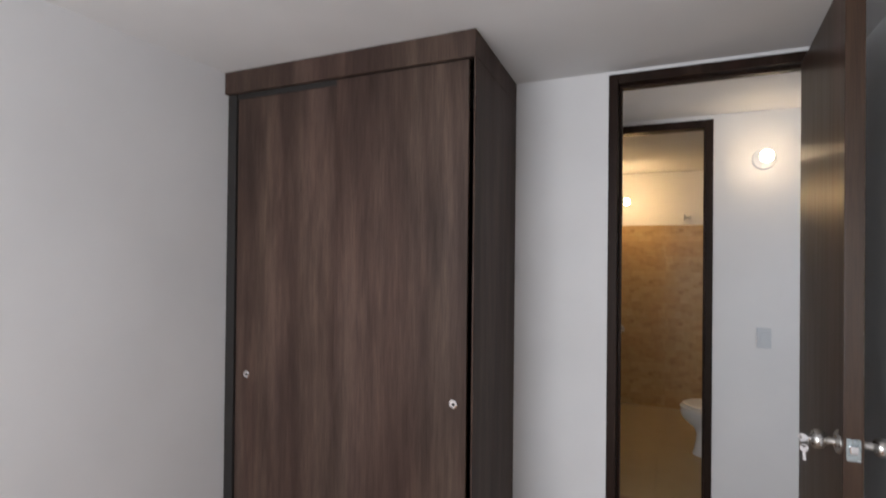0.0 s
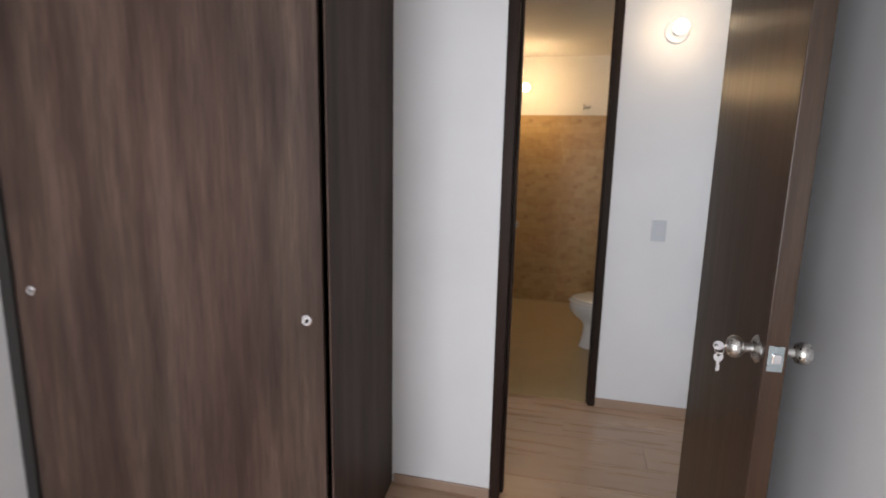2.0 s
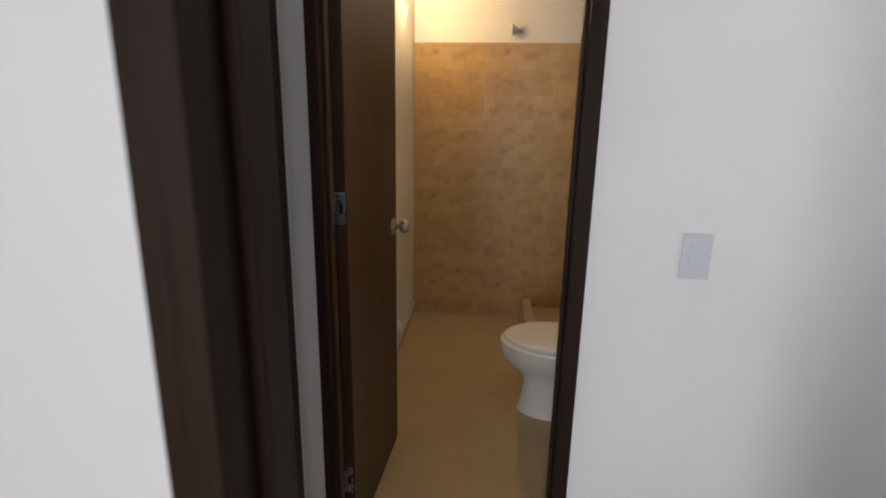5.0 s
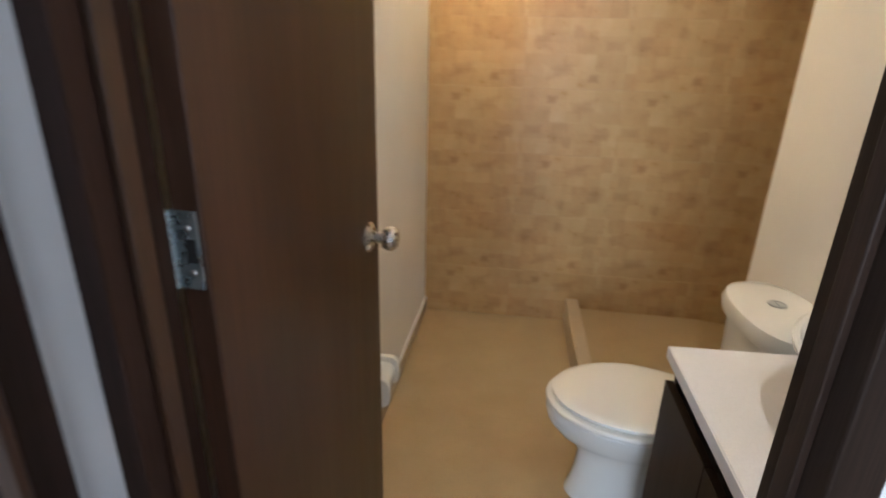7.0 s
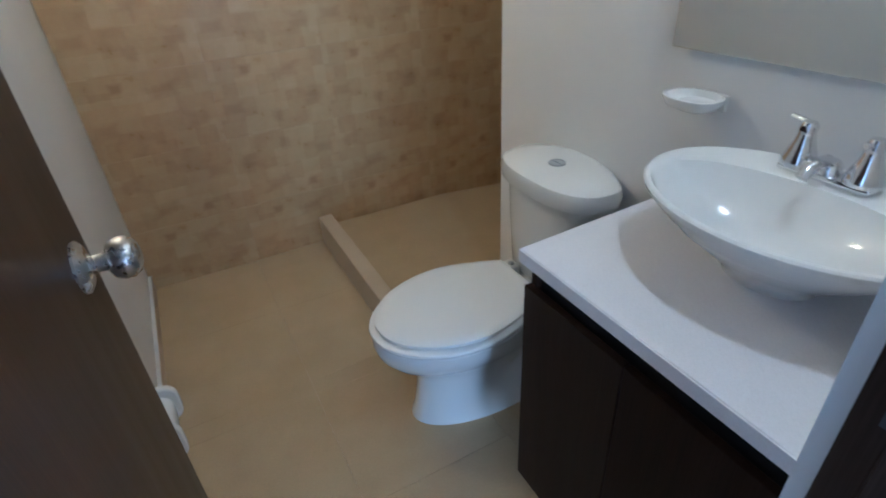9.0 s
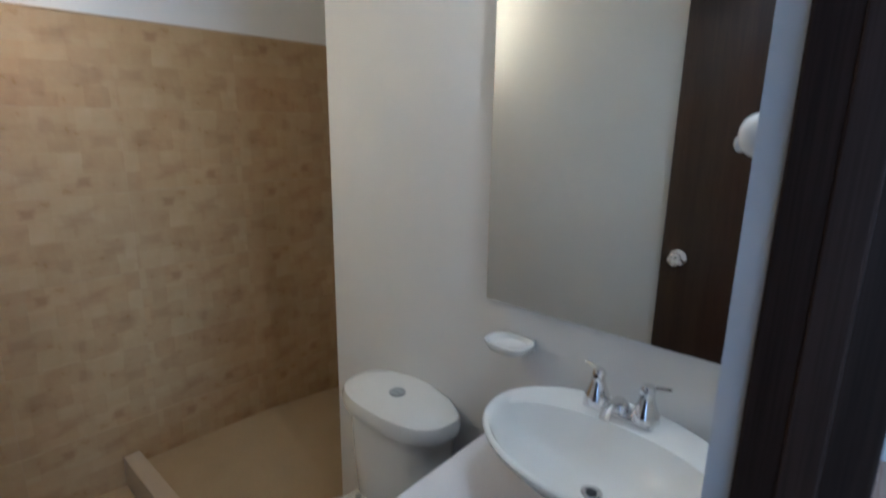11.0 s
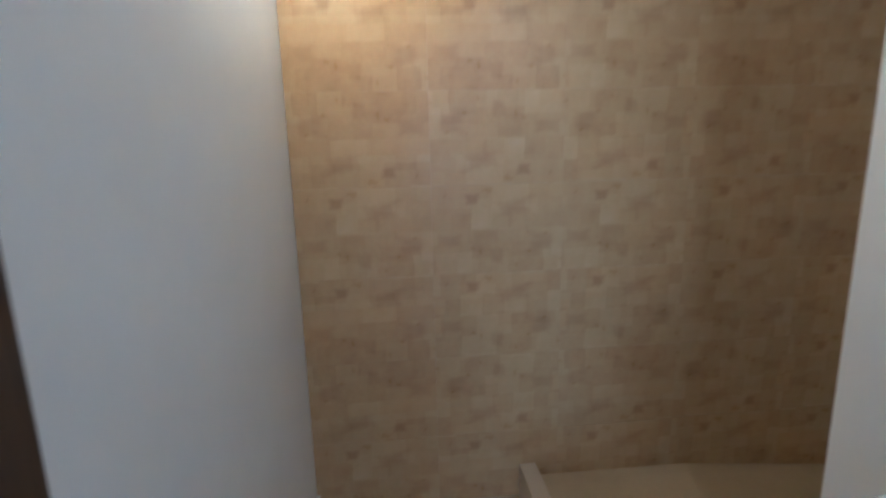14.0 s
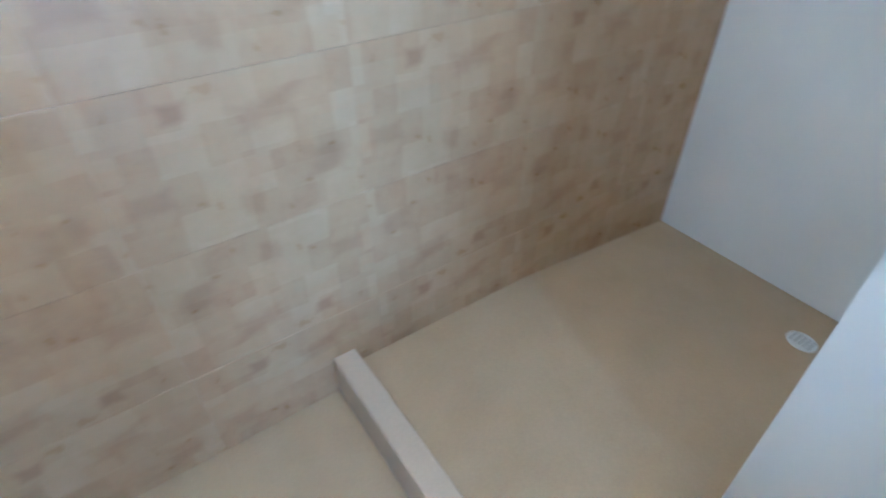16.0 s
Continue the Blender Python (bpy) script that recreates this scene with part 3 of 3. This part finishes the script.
# ---- hall ----
def wall_lamp(name, at, bulb, label, low=-21):
    """A porcelain lamp holder with a bare round bulb, standing out along x; the glass begins at the angle low."""
    neck = 0.112 + 0.034 * math.sin(radians(low))
    lamp = thing(name, label, "lamp", at)
    part("base", lathe([(0, 0), (0.062, 0), (0.062, 0.006), (0.056, 0.013), (0.032, 0.017), (0, 0.017)], 40, "x"), PLASTIC, lamp, "white round mounting plate", True)
    part("socket", lathe([(0, 0.013), (0.026, 0.013), (0.023, 0.032), (0.021, 0.056), (0, 0.056)], 32, "x"), PLASTIC, lamp, "", True)
    colour, strength = bulb
    part("bulb_housing", lathe([(0, 0.054), (0.014, 0.055), (0.0165, 0.064), (0.0235, 0.078), (0.034 * math.cos(radians(low)), neck - 0.0005), (0, neck - 0.0005)], 32, "x"), PLASTIC, lamp, "white opaque bulb housing", True)
    dome = [(0.034 * math.cos(a), 0.112 + 0.034 * math.sin(a)) for a in [radians(low + (90 - low) * k / 12) for k in range(12)]]
    part("bulb", lathe([(0, neck)] + dome + [(0, 0.146)], 32, "x"), glowing("bulb_" + name, colour, strength), lamp, "lit frosted bulb globe", True)
    return lamp


tagged(wall_lamp("wall_lamp", pose(0.738, Y1 - 0.001, 2.095, 0, 0, -90), BULB_HALL, "bare lit bulb in a white holder on the hall wall", -36), group="bare bulb lamps")
tagged(wall_lamp("wall_lamp", pose(XL + 0.001, 2.815, 2.045), BULB_BATH, "bare lit bulb in a white holder high on the bathroom wall"), group="bare bulb lamps")


def plate(name, label, at, sockets):
    """A wall plate in the xz plane that looks to -y: a rocker, or two sockets."""
    p = thing(name, label, "switch" if not sockets else "socket", at)
    w, h = (0.036, 0.058) if not sockets else (0.058, 0.036)
    part("plate", boxes((-w, w, -0.008, 0, -h, h), bevel=0.003), SWITCH, p)
    if not sockets:
        part("rocker", boxes((-0.017, 0.017, -0.011, -0.007, -0.034, 0.034), bevel=0.002), SWITCH, p)
    else:
        for x in (-0.026, 0.026):
            part("outlet", lathe([(0, -0.0075), (0.017, -0.0075), (0.017, -0.0095), (0, -0.0095)], 24, "y", (x, 0, 0)), GREY, p)
    return p


plate("light_switch", "pale grey plastic light switch on the hall wall", pose(0.742, Y1 - 0.001, 1.066), False)
plate("wall_socket", "white double socket low on the next room's wall", pose(-3.079, 3.56, 0.345, 0, 0, 90), True)


# ---- next room ----
def room_wardrobe():
    w = thing("wardrobe", "dark brown fitted wardrobe at the far end of the next room", "wardrobe")
    part("body", boxes((-3.078, -1.40, 3.90, 4.498, 0, 2.374), bevel=0.002), WARDROBE, w)
    for a, b, y in ((-3.07, -2.24, 3.882), (-2.25, -1.41, 3.868)):
        part("sliding_door", boxes((a, b, y, y + 0.016, 0.02, 2.27), bevel=0.0015), WARDROBE, w)
    part("fascia", boxes((-3.078, -1.40, 3.86, 3.899, 2.272, 2.374), bevel=0.002), WARDROBE, w)


room_wardrobe()


# ---- bathroom ----
def lid_ring(cx, z, front, back, side, steps=48):
    """Seat outline: half an ellipse in front, straight sides that taper to the hinge behind."""
    out = []
    half = steps // 2
    for k in range(half + 1):
        a = math.pi / 2 + math.pi * k / half
        out.append(Vector((cx + front * math.cos(a), side * math.sin(a), z)))
    for k in range(1, half // 2 + 1):
        u = k / (half // 2)
        out.append(Vector((cx + back * u, -side * (1 - 0.42 * u ** 1.6), z)))
    for k in range(half // 2, 0, -1):
        u = k / (half // 2)
        out.append(Vector((cx + back * u, side * (1 - 0.42 * u ** 1.6), z)))
    return out


def toilet(at):
    """Close-coupled toilet that faces -x; the origin lies on the floor below the middle of the lid's hinge."""
    t = thing("toilet", "white glazed toilet with closed lid and round push-button tank", "toilet", at)
    rings = [oval(-0.08, 0, 0.0, 0.274, 0.27, 0.122), oval(-0.08, 0, 0.014, 0.271, 0.27, 0.120), oval(-0.08, 0, 0.035, 0.262, 0.265, 0.114), oval(-0.08, 0, 0.10, 0.250, 0.255, 0.107), oval(-0.085, 0, 0.16, 0.240, 0.25, 0.104),
             oval(-0.11, 0, 0.205, 0.236, 0.245, 0.112), oval(-0.145, 0, 0.245, 0.256, 0.24, 0.140), oval(-0.17, 0, 0.285, 0.262, 0.24, 0.163), oval(-0.18, 0, 0.318, 0.262, 0.24, 0.176), oval(-0.18, 0, 0.340, 0.259, 0.24, 0.180), oval(-0.18, 0, 0.349, 0.252, 0.235, 0.174)]
    part("bowl", loft(rings), CERAMIC, t, "", True)
    part("deck", boxes((0.0, 0.245, -0.15, 0.15, 0.27, 0.352), bevel=0.02), CERAMIC, t, "", True)
    seat = [lid_ring(-0.18, z, f, k, w) for z, f, k, w in ((0.350, 0.252, 0.215, 0.178), (0.353, 0.262, 0.222, 0.188), (0.360, 0.266, 0.222, 0.191), (0.366, 0.264, 0.221, 0.189), (0.370, 0.256, 0.218, 0.182))]
    part("seat", loft(seat), SEAT, t, "white plastic seat ring", True)
    lid = [lid_ring(-0.18, z, f, k, w) for z, f, k, w in ((0.3735, 0.238, 0.213, 0.168), (0.3765, 0.247, 0.219, 0.176), (0.386, 0.248, 0.220, 0.177), (0.391, 0.240, 0.213, 0.170), (0.394, 0.215, 0.195, 0.150), (0.3955, 0.14, 0.13, 0.095))]
    part("lid", loft(lid), SEAT, t, "closed white plastic lid", True)
    for y in (-0.075, 0.075):
        hinge = part("hinge", boxes((0.034, 0.074, y - 0.026, y + 0.026, 0.3525, 0.384), bevel=0.006), SEAT, t, "white hinge block", True)
        part("hinge_cap", lathe([(0, 0.384), (0.010, 0.384), (0.010, 0.388), (0.007, 0.390), (0, 0.390)], 18, "z", (0.056, y, 0)), GREY, hinge, "", True)
    tank = [oval(0.165, 0, z, f, 0.085, s, 56, 2.6) for z, f, s in ((0.345, 0.078, 0.155), (0.36, 0.088, 0.166), (0.50, 0.096, 0.176), (0.64, 0.100, 0.182), (0.658, 0.100, 0.182))]
    part("tank", loft(tank), CERAMIC, t, "", True)
    cap = [oval(0.165, 0, z, f, 0.086, s, 56, 2.5) for z, f, s in ((0.655, 0.108, 0.192), (0.660, 0.122, 0.205), (0.686, 0.126, 0.210), (0.706, 0.118, 0.202), (0.719, 0.094, 0.176), (0.724, 0.05, 0.12))]
    part("tank_lid", loft(cap), CERAMIC, t, "domed tank lid", True)
    ring = part("flush_button", lathe([(0, 0.721), (0.024, 0.721), (0.024, 0.727), (0.020, 0.728), (0.0195, 0.726), (0, 0.726)], 28, "z", (0.150, 0.0, 0)), GREY, t, "grey round push button", True)
    part("button_half", boxes((0.1495, 0.1505, -0.019, 0.019, 0.7255, 0.7265)), BLACK_FILL, ring)
    part("supply_hose", tube([(0.20, 0.20, 0.16), (0.17, 0.215, 0.2), (0.15, 0.20, 0.27), (0.15, 0.17, 0.33), (0.15, 0.15, 0.352)], 0.006), STEEL, t, "", True)
    return t


toilet(pose(0.748, 2.027, 0))


def vanity():
    v = thing("vanity_cabinet", "dark brown laminate washbasin cabinet below a white top", "cabinet")
    y0, y1 = Y2 + 0.027, 1.650
    part("side_panel", boxes((0.535, XM - 0.002, y1 - 0.016, y1, 0.10, 0.734), bevel=0.001), VANITY, v)
    part("side_panel", boxes((0.535, XM - 0.002, y0, y0 + 0.016, 0.10, 0.734), bevel=0.001), VANITY, v)
    part("floor_panel", boxes((0.535, XM - 0.002, y0 + 0.016, y1 - 0.016, 0.10, 0.116)), VANITY, v)
    # rail and plinth carry the recess shade in their colour
    part("rail", boxes((0.548, 0.564, y0 + 0.016, y1 - 0.016, 0.66, 0.734)), DARK, v, "finger-pull rail, near-black for the shade of its recess")
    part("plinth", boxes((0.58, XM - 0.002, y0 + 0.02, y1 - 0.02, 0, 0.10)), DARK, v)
    mid = (y0 + y1) / 2
    for a, b in ((y0 + 0.001, mid - 0.0015), (mid + 0.0015, y1 - 0.001)):
        part("door", boxes((0.517, 0.534, a, b, 0.105, 0.690), bevel=0.0015), VANITY, v)
    c = thing("countertop", "white speckled vanity top with a square front edge", "countertop")
    slab = boxes((0.5195, XM - 0.001, Y2 + 0.026, 1.670, 0.735, 0.763), bevel=0.002)
    for vert in slab.verts:
        if vert.co.x > 0.9 and vert.co.y > 1.6:
            vert.co.y += 0.018    # the rear edge runs slightly out of square
    part("slab", slab, COUNTER, c)
    part("front_edge", boxes((0.516, 0.519, Y2 + 0.026, 1.670, 0.735, 0.7628), bevel=0.001), COUNTER, c, "white edge band along the front")


vanity()


def basin():
    b = thing("washbasin", "white oval ceramic vessel basin on the vanity top", "washbasin", pose(0.800, 1.372, 0.763))
    n = 56
    outer = [oval(0.02, 0, z, f, k, s, n) for z, f, k, s in ((0.0, 0.060, 0.070, 0.078), (0.008, 0.062, 0.072, 0.080), (0.024, 0.074, 0.086, 0.096), (0.050, 0.104, 0.108, 0.132), (0.080, 0.138, 0.132, 0.174), (0.108, 0.166, 0.152, 0.211), (0.128, 0.182, 0.165, 0.232), (0.138, 0.189, 0.170, 0.241), (0.144, 0.190, 0.171, 0.243))]
    lip = [oval(0.02, 0, z, f, k, s, n) for z, f, k, s in ((0.147, 0.186, 0.168, 0.240), (0.146, 0.178, 0.162, 0.232))]
    inner = [oval(0.0, 0, z, f, k, s, n) for z, f, k, s in ((0.139, 0.155, 0.100, 0.215), (0.114, 0.148, 0.090, 0.198), (0.086, 0.127, 0.076, 0.166), (0.062, 0.092, 0.058, 0.118), (0.047, 0.056, 0.040, 0.072), (0.040, 0.024, 0.020, 0.026))]
    part("bowl", loft(outer + lip + inner), CERAMIC, b, "", True)
    drain = part("drain", lathe([(0, 0.039), (0.021, 0.039), (0.021, 0.0425), (0.015, 0.044), (0.014, 0.042), (0, 0.042)], 28, "z", (0.0, 0, 0)), CHROME, b, "chrome drain ring", True)
    # black disc stands in for the shade inside the drain
    part("drain_hole", lathe([(0, 0.042), (0.011, 0.042), (0.011, 0.0434), (0, 0.0434)], 20), BLACK_FILL, drain)
    f = thing("faucet", "chrome two-handle basin faucet at the basin's rear edge", "faucet", pose(0.938, 1.388, 0.904))
    part("base", boxes((-0.024, 0.024, -0.075, 0.075, 0.0, 0.014), bevel=0.006), CHROME, f, "", True)
    part("spout", tube([(0.004, 0, 0.010), (0.0, 0, 0.026), (-0.018, 0, 0.038), (-0.045, 0, 0.040), (-0.068, 0, 0.034), (-0.078, 0, 0.022)], 0.0105, 18), CHROME, f, "", True)
    part("spout_body", lathe([(0, 0.012), (0.02, 0.012), (0.018, 0.026), (0.011, 0.036), (0, 0.037)], 28), CHROME, f, "", True)
    for s in (-1, 1):
        y = 0.052 * s
        h = part("handle", lathe([(0, 0.012), (0.029, 0.012), (0.0285, 0.020), (0.023, 0.036), (0.0165, 0.053), (0.0135, 0.068), (0.0150, 0.078), (0.011, 0.086), (0, 0.087)], 28, "z", (0.0, y, 0)), CHROME, f, "fluted chrome tap handle", True)
        part("cross_arm", tube([(0.008, y - 0.004 * s, 0.077), (0.014, y + 0.014 * s, 0.080), (0.018, y + 0.040 * s, 0.083)], 0.0052, 12), CHROME, h, "", True)
        part("cross_arm", tube([(-0.008, y, 0.077), (-0.024, y - 0.004 * s, 0.079)], 0.0048, 12), CHROME, h, "", True)


basin()

downlight = thing("ceiling_light", "small round recessed downlight above the washbasin", "lamp", pose(0.76, 1.30, 2.148))
part("trim_ring", lathe([(0.036, -0.001), (0.052, -0.001), (0.050, -0.006), (0.040, -0.006), (0.036, -0.001)], 32), PLASTIC, downlight, "white trim ring", True)
part("lens", lathe([(0, -0.001), (0.0358, -0.001), (0.0355, -0.004), (0, -0.005)], 32), glowing("downlight_lens", (1.0, 0.84, 0.64), 230), downlight, "lit frosted lens", True)

mirror = thing("mirror", "frameless rectangular wall mirror with polished edges", "mirror", pose(XM - 0.0075, 1.125, 0, 0, 0, 0.85))
part("backing", boxes((-0.006, 0.0055, 0.004, 0.640, 1.063, 1.880)), GLASSEDGE, mirror)
part("glass", boxes((-0.0105, -0.0065, -0.001, 0.646, 1.058, 1.885), bevel=0.0012), MIRROR, mirror)

dish = thing("soap_dish", "white ceramic soap dish fixed below the mirror", "soap dish", pose(XM - 0.001, 1.675, 0.972))
part("back_plate", boxes((-0.010, 0, -0.042, 0.042, -0.026, 0.008), bevel=0.004), CERAMIC, dish, "", True)
tray = [oval(-0.055, 0, z, f, 0.045, s, 40, 2.6) for z, f, s in ((-0.020, 0.022, 0.034), (-0.013, 0.038, 0.050), (0.002, 0.047, 0.060), (0.008, 0.047, 0.060), (0.0085, 0.041, 0.054), (0.001, 0.035, 0.048), (-0.006, 0.026, 0.038))]
part("tray", loft(tray), CERAMIC, dish, "", True)

hook = thing("robe_hook", "white ceramic hook on the wall beside the doorway", "hook", pose(0.512, Y2 + 0.025, 1.485))
part("boss", lathe([(0, 0), (0.020, 0), (0.0205, 0.005), (0.019, 0.010), (0.015, 0.0155), (0.009, 0.019), (0, 0.0205)], 32, "y"), CERAMIC, hook, "", True)
part("lug", lathe([(0, 0.012), (0.008, 0.012), (0.008, 0.020), (0.005, 0.0225), (0, 0.023)], 24, "y", (0, 0, -0.008)), CERAMIC, hook, "", True)

holder = thing("paper_holder", "white ceramic toilet paper holder low on the side wall", "paper holder", pose(XL + 0.001, 2.03, 0.345))
part("back_plate", boxes((0, 0.016, -0.080, 0.080, -0.060, 0.060), bevel=0.007), CERAMIC, holder, "", True)
for y in (-0.066, 0.066):
    cheek = bmesh.new()
    box(cheek, 0.010, 0.112, y - 0.010, y + 0.010, -0.058, 0.050)
    bmesh.ops.bevel(cheek, geom=[e for e in cheek.edges if min(v.co.x for v in e.verts) > 0.11 and abs(e.verts[0].co.y - e.verts[1].co.y) > 0.01], offset=0.034, segments=6, affect="EDGES", profile=0.5)
    bmesh.ops.bevel(cheek, geom=list(cheek.edges), offset=0.003, segments=1, affect="EDGES")
    part("cheek", cheek, CERAMIC, holder, "rounded side cheek", True)
shell = boxes((0.012, 0.098, -0.0555, 0.0555, -0.056, 0.030))
bmesh.ops.bevel(shell, geom=[e for e in shell.edges if min(v.co.x for v in e.verts) > 0.09 and abs(e.verts[0].co.y - e.verts[1].co.y) > 0.1], offset=0.03, segments=6, affect="EDGES", profile=0.5)
part("trough", shell, CERAMIC, holder, "", True)

outlet = thing("shower_outlet", "short white shower pipe stub with a flared rose", "shower pipe", pose(0.378, YT - 0.001, 1.915))
part("flange", lathe([(0, 0), (0.020, 0), (0.020, -0.003), (0.014, -0.007), (0, -0.007)], 28, "y"), PLASTIC, outlet, "", True)
part("pipe", tube([(0.0, -0.004, 0), (0.0, -0.020, 0), (-0.004, -0.029, 0), (-0.014, -0.034, 0)], 0.0095), PLASTIC, outlet, "", True)
bell = part("bell", lathe([(0, 0.0), (0.011, 0.0), (0.012, 0.008), (0.016, 0.020), (0.025, 0.031), (0.035, 0.037), (0.036, 0.040), (0.031, 0.040), (0.013, 0.028), (0, 0.027)], 32), PLASTIC, outlet, "flared white bell mouth", True)
bell.matrix_local = pose(-0.012, -0.034, 0, 88, 0, -88)

# shower tray, kerb and drain
kerb = thing("shower_kerb", "cream tiled kerb between bathroom floor and shower", "kerb")
tagged(kerb, kind="structure")
part("kerb_run", boxes((0.476, 0.540, 2.27, YT - 0.010, -0.004, 0.135), bevel=0.004), KERB, kerb)
part("kerb_return", boxes((0.541, XM - 0.002, 2.27, 2.33, -0.004, 0.135), bevel=0.004), KERB, kerb)


def sloped(x0, x1, y0, y1, z0, z1):
    """A slab whose top falls from z0 at x0 to z1 at x1."""
    bm = bmesh.new()
    low = [bm.verts.new(p) for p in ((x0, y0, -0.003), (x1, y0, -0.003), (x1, y1, -0.003), (x0, y1, -0.003))]
    top = [bm.verts.new(p) for p in ((x0, y0, z0), (x1, y0, z1), (x1, y1, z1), (x0, y1, z0))]
    for k in range(4):
        bm.faces.new((low[k], low[(k + 1) % 4], top[(k + 1) % 4], top[k]))
    bm.faces.new(top), bm.faces.new(low)
    bmesh.ops.recalc_face_normals(bm, faces=bm.faces)
    return bm


def shower_floor():
    """Two slopes that meet in a fold and fall towards the drain corner."""
    bm = bmesh.new()
    y0, y1 = YM + 0.007, YT - 0.010
    top = [bm.verts.new(p) for p in ((0.541, y0, 0.080), (0.97, y0, 0.076), (XS, y0, -0.002), (XS, y1, 0.004), (1.15, y1, 0.074), (0.541, y1, 0.080))]
    low = [bm.verts.new((v.co.x, v.co.y, -0.0035)) for v in top]
    bm.faces.new((top[0], top[1], top[4], top[5]))
    bm.faces.new((top[1], top[2], top[4]))
    bm.faces.new((top[2], top[3], top[4]))
    for k in range(6):
        bm.faces.new((low[k], low[(k + 1) % 6], top[(k + 1) % 6], top[k]))
    bm.faces.new(low)
    bmesh.ops.recalc_face_normals(bm, faces=bm.faces)
    return bm


shower = structure("floor_shower", shower_floor(), BATH_FLOOR, "beige shower floor sloping towards the drain", "floor")
part("floor_strip", sloped(0.541, XM - 0.002, 2.331, YM + 0.0065, 0.080, 0.0755), BATH_FLOOR, shower)
grate = thing("floor_drain", "round white floor drain in the shower corner", "drain", pose(1.66, 2.597, 0.0175, 1, 5, 0))
part("ring", lathe([(0, 0), (0.042, 0), (0.042, 0.003), (0.037, 0.005), (0, 0.005)], 32), PLASTIC, grate, "", True)
for k in range(-2, 3):
    part("slot", boxes((-0.026, 0.026, k * 0.013 - 0.0022, k * 0.013 + 0.0022, 0.0046, 0.0056)), GREY, grate)


# ---- floor planks and tiles ----
def pieces(parent, name, rects, material, z0, z1, gap, bevel=0.0012):
    """One object for each rectangle, alike ones on one mesh."""
    meshes = {}
    for x0, x1, y0, y1 in rects:
        size = (round(x1 - x0 - gap, 4), round(y1 - y0 - gap, 4))
        if min(size) < 0.01:
            continue
        if size not in meshes:
            a, b = size[0] / 2, size[1] / 2
            bm = boxes((-a, a, -b, b, z0, z1))
            bmesh.ops.bevel(bm, geom=[e for e in bm.edges if min(v.co.z for v in e.verts) > z1 - 1e-5], offset=bevel, segments=1, affect="EDGES")
            meshes[size] = mesh_of(name, bm, material)
        ob = new(name, meshes[size])
        ob.parent = parent
        ob.location = ((x0 + x1) / 2, (y0 + y1) / 2, 0)


def plank_rects(x0, x1, y0, y1, origin, length=1.2, width=0.2):
    out, row, y = [], 0, y0
    while y < y1 - 1e-6:
        step = (0.0, 0.4, 0.8)[row % 3] if length > 1 else 0.0
        x = origin - step
        while x < x1:
            a, b = max(x, x0), min(x + length, x1)
            if b - a > 0.015:
                out.append((a, b, y, min(y + width, y1)))
            x += length
        y += width
        row += 1
    return out


planks = plank_rects(-1.66, 0.95, -4.3, 0.0, -2.0) + plank_rects(-0.362, 2.9, 0.0, Y1 + 0.032, -0.9) + plank_rects(-3.08, -0.362, 0.12, 4.5, -3.3)
pieces(ground, "plank", planks, PLANK, -0.012, 0.0, 0.0013, 0.0009)
tiles = []
for x0, x1, y0, y1 in ((XL, 0.475, 2.269, YT), (XL, XM, Y1 + 0.033, 2.269)):
    y = y1
    while y > y0 + 0.01:
        x = x0
        while x < x1 - 0.01:
            tiles.append((x, min(x + 0.45, x1), max(y - 0.45, y0), y))
            x += 0.45
        y -= 0.45
pieces(bath_floor, "tile", tiles, BATH_FLOOR, -0.004, 0.0, 0.0006, 0.0003)


def wall_tiles():
    """Rows of glazed tiles on the shower wall, 46 by 31 centimetres, the lowest row cut."""
    meshes = {}
    tw, th, gap, top = 0.459, 0.3110, 0.0004, 1.833
    full = (round(tw - gap, 4), round(th - gap, 4))
    row = 0
    z = top
    while z > 0.02:
        h = min(th, z - 0.002)
        x = XL + 0.001
        while x < XS - 0.01:
            w = min(tw, XS - x)
            size = (round(w - gap, 4), round(h - gap, 4))
            if size not in meshes:
                bm = boxes((0, size[0], -0.009, 0, 0, size[1]))
                bmesh.ops.bevel(bm, geom=[e for e in bm.edges if max(v.co.y for v in e.verts) < -0.008 and abs(e.verts[0].co.z - e.verts[1].co.z) < 0.001], offset=0.0006, segments=1, affect="EDGES")
                bmesh.ops.translate(bm, verts=bm.verts, vec=(0, 0, th - gap - size[1]))
                meshes[size] = mesh_of("tile", bm, MOSAIC)
            ob = new("tile", meshes[size])
            ob.parent = wall_tiled
            depth = YT - 0.001 + random.uniform(-0.0004, 0.0002)
            turned = row in (1, 4) and size == full
            ob.matrix_local = pose(x + tw - gap / 2, depth, z - gap / 2, 0, 180, 0) if turned else pose(x + gap / 2, depth, z - th + gap / 2)
            x += tw
        z -= th
        row += 1


wall_tiles()
part("grout", boxes((XL + 0.001, XS - 0.001, YT - 0.006, YT - 0.0005, 0.0, 1.832)), GROUT, wall_tiled)
structure("tile_trim", boxes((XL + 0.001, XS - 0.001, YT - 0.0115, YT - 0.001, 1.8335, 1.8385), bevel=0.001), KERB, "thin cream trim strip on the tiles' top edge", "trim")
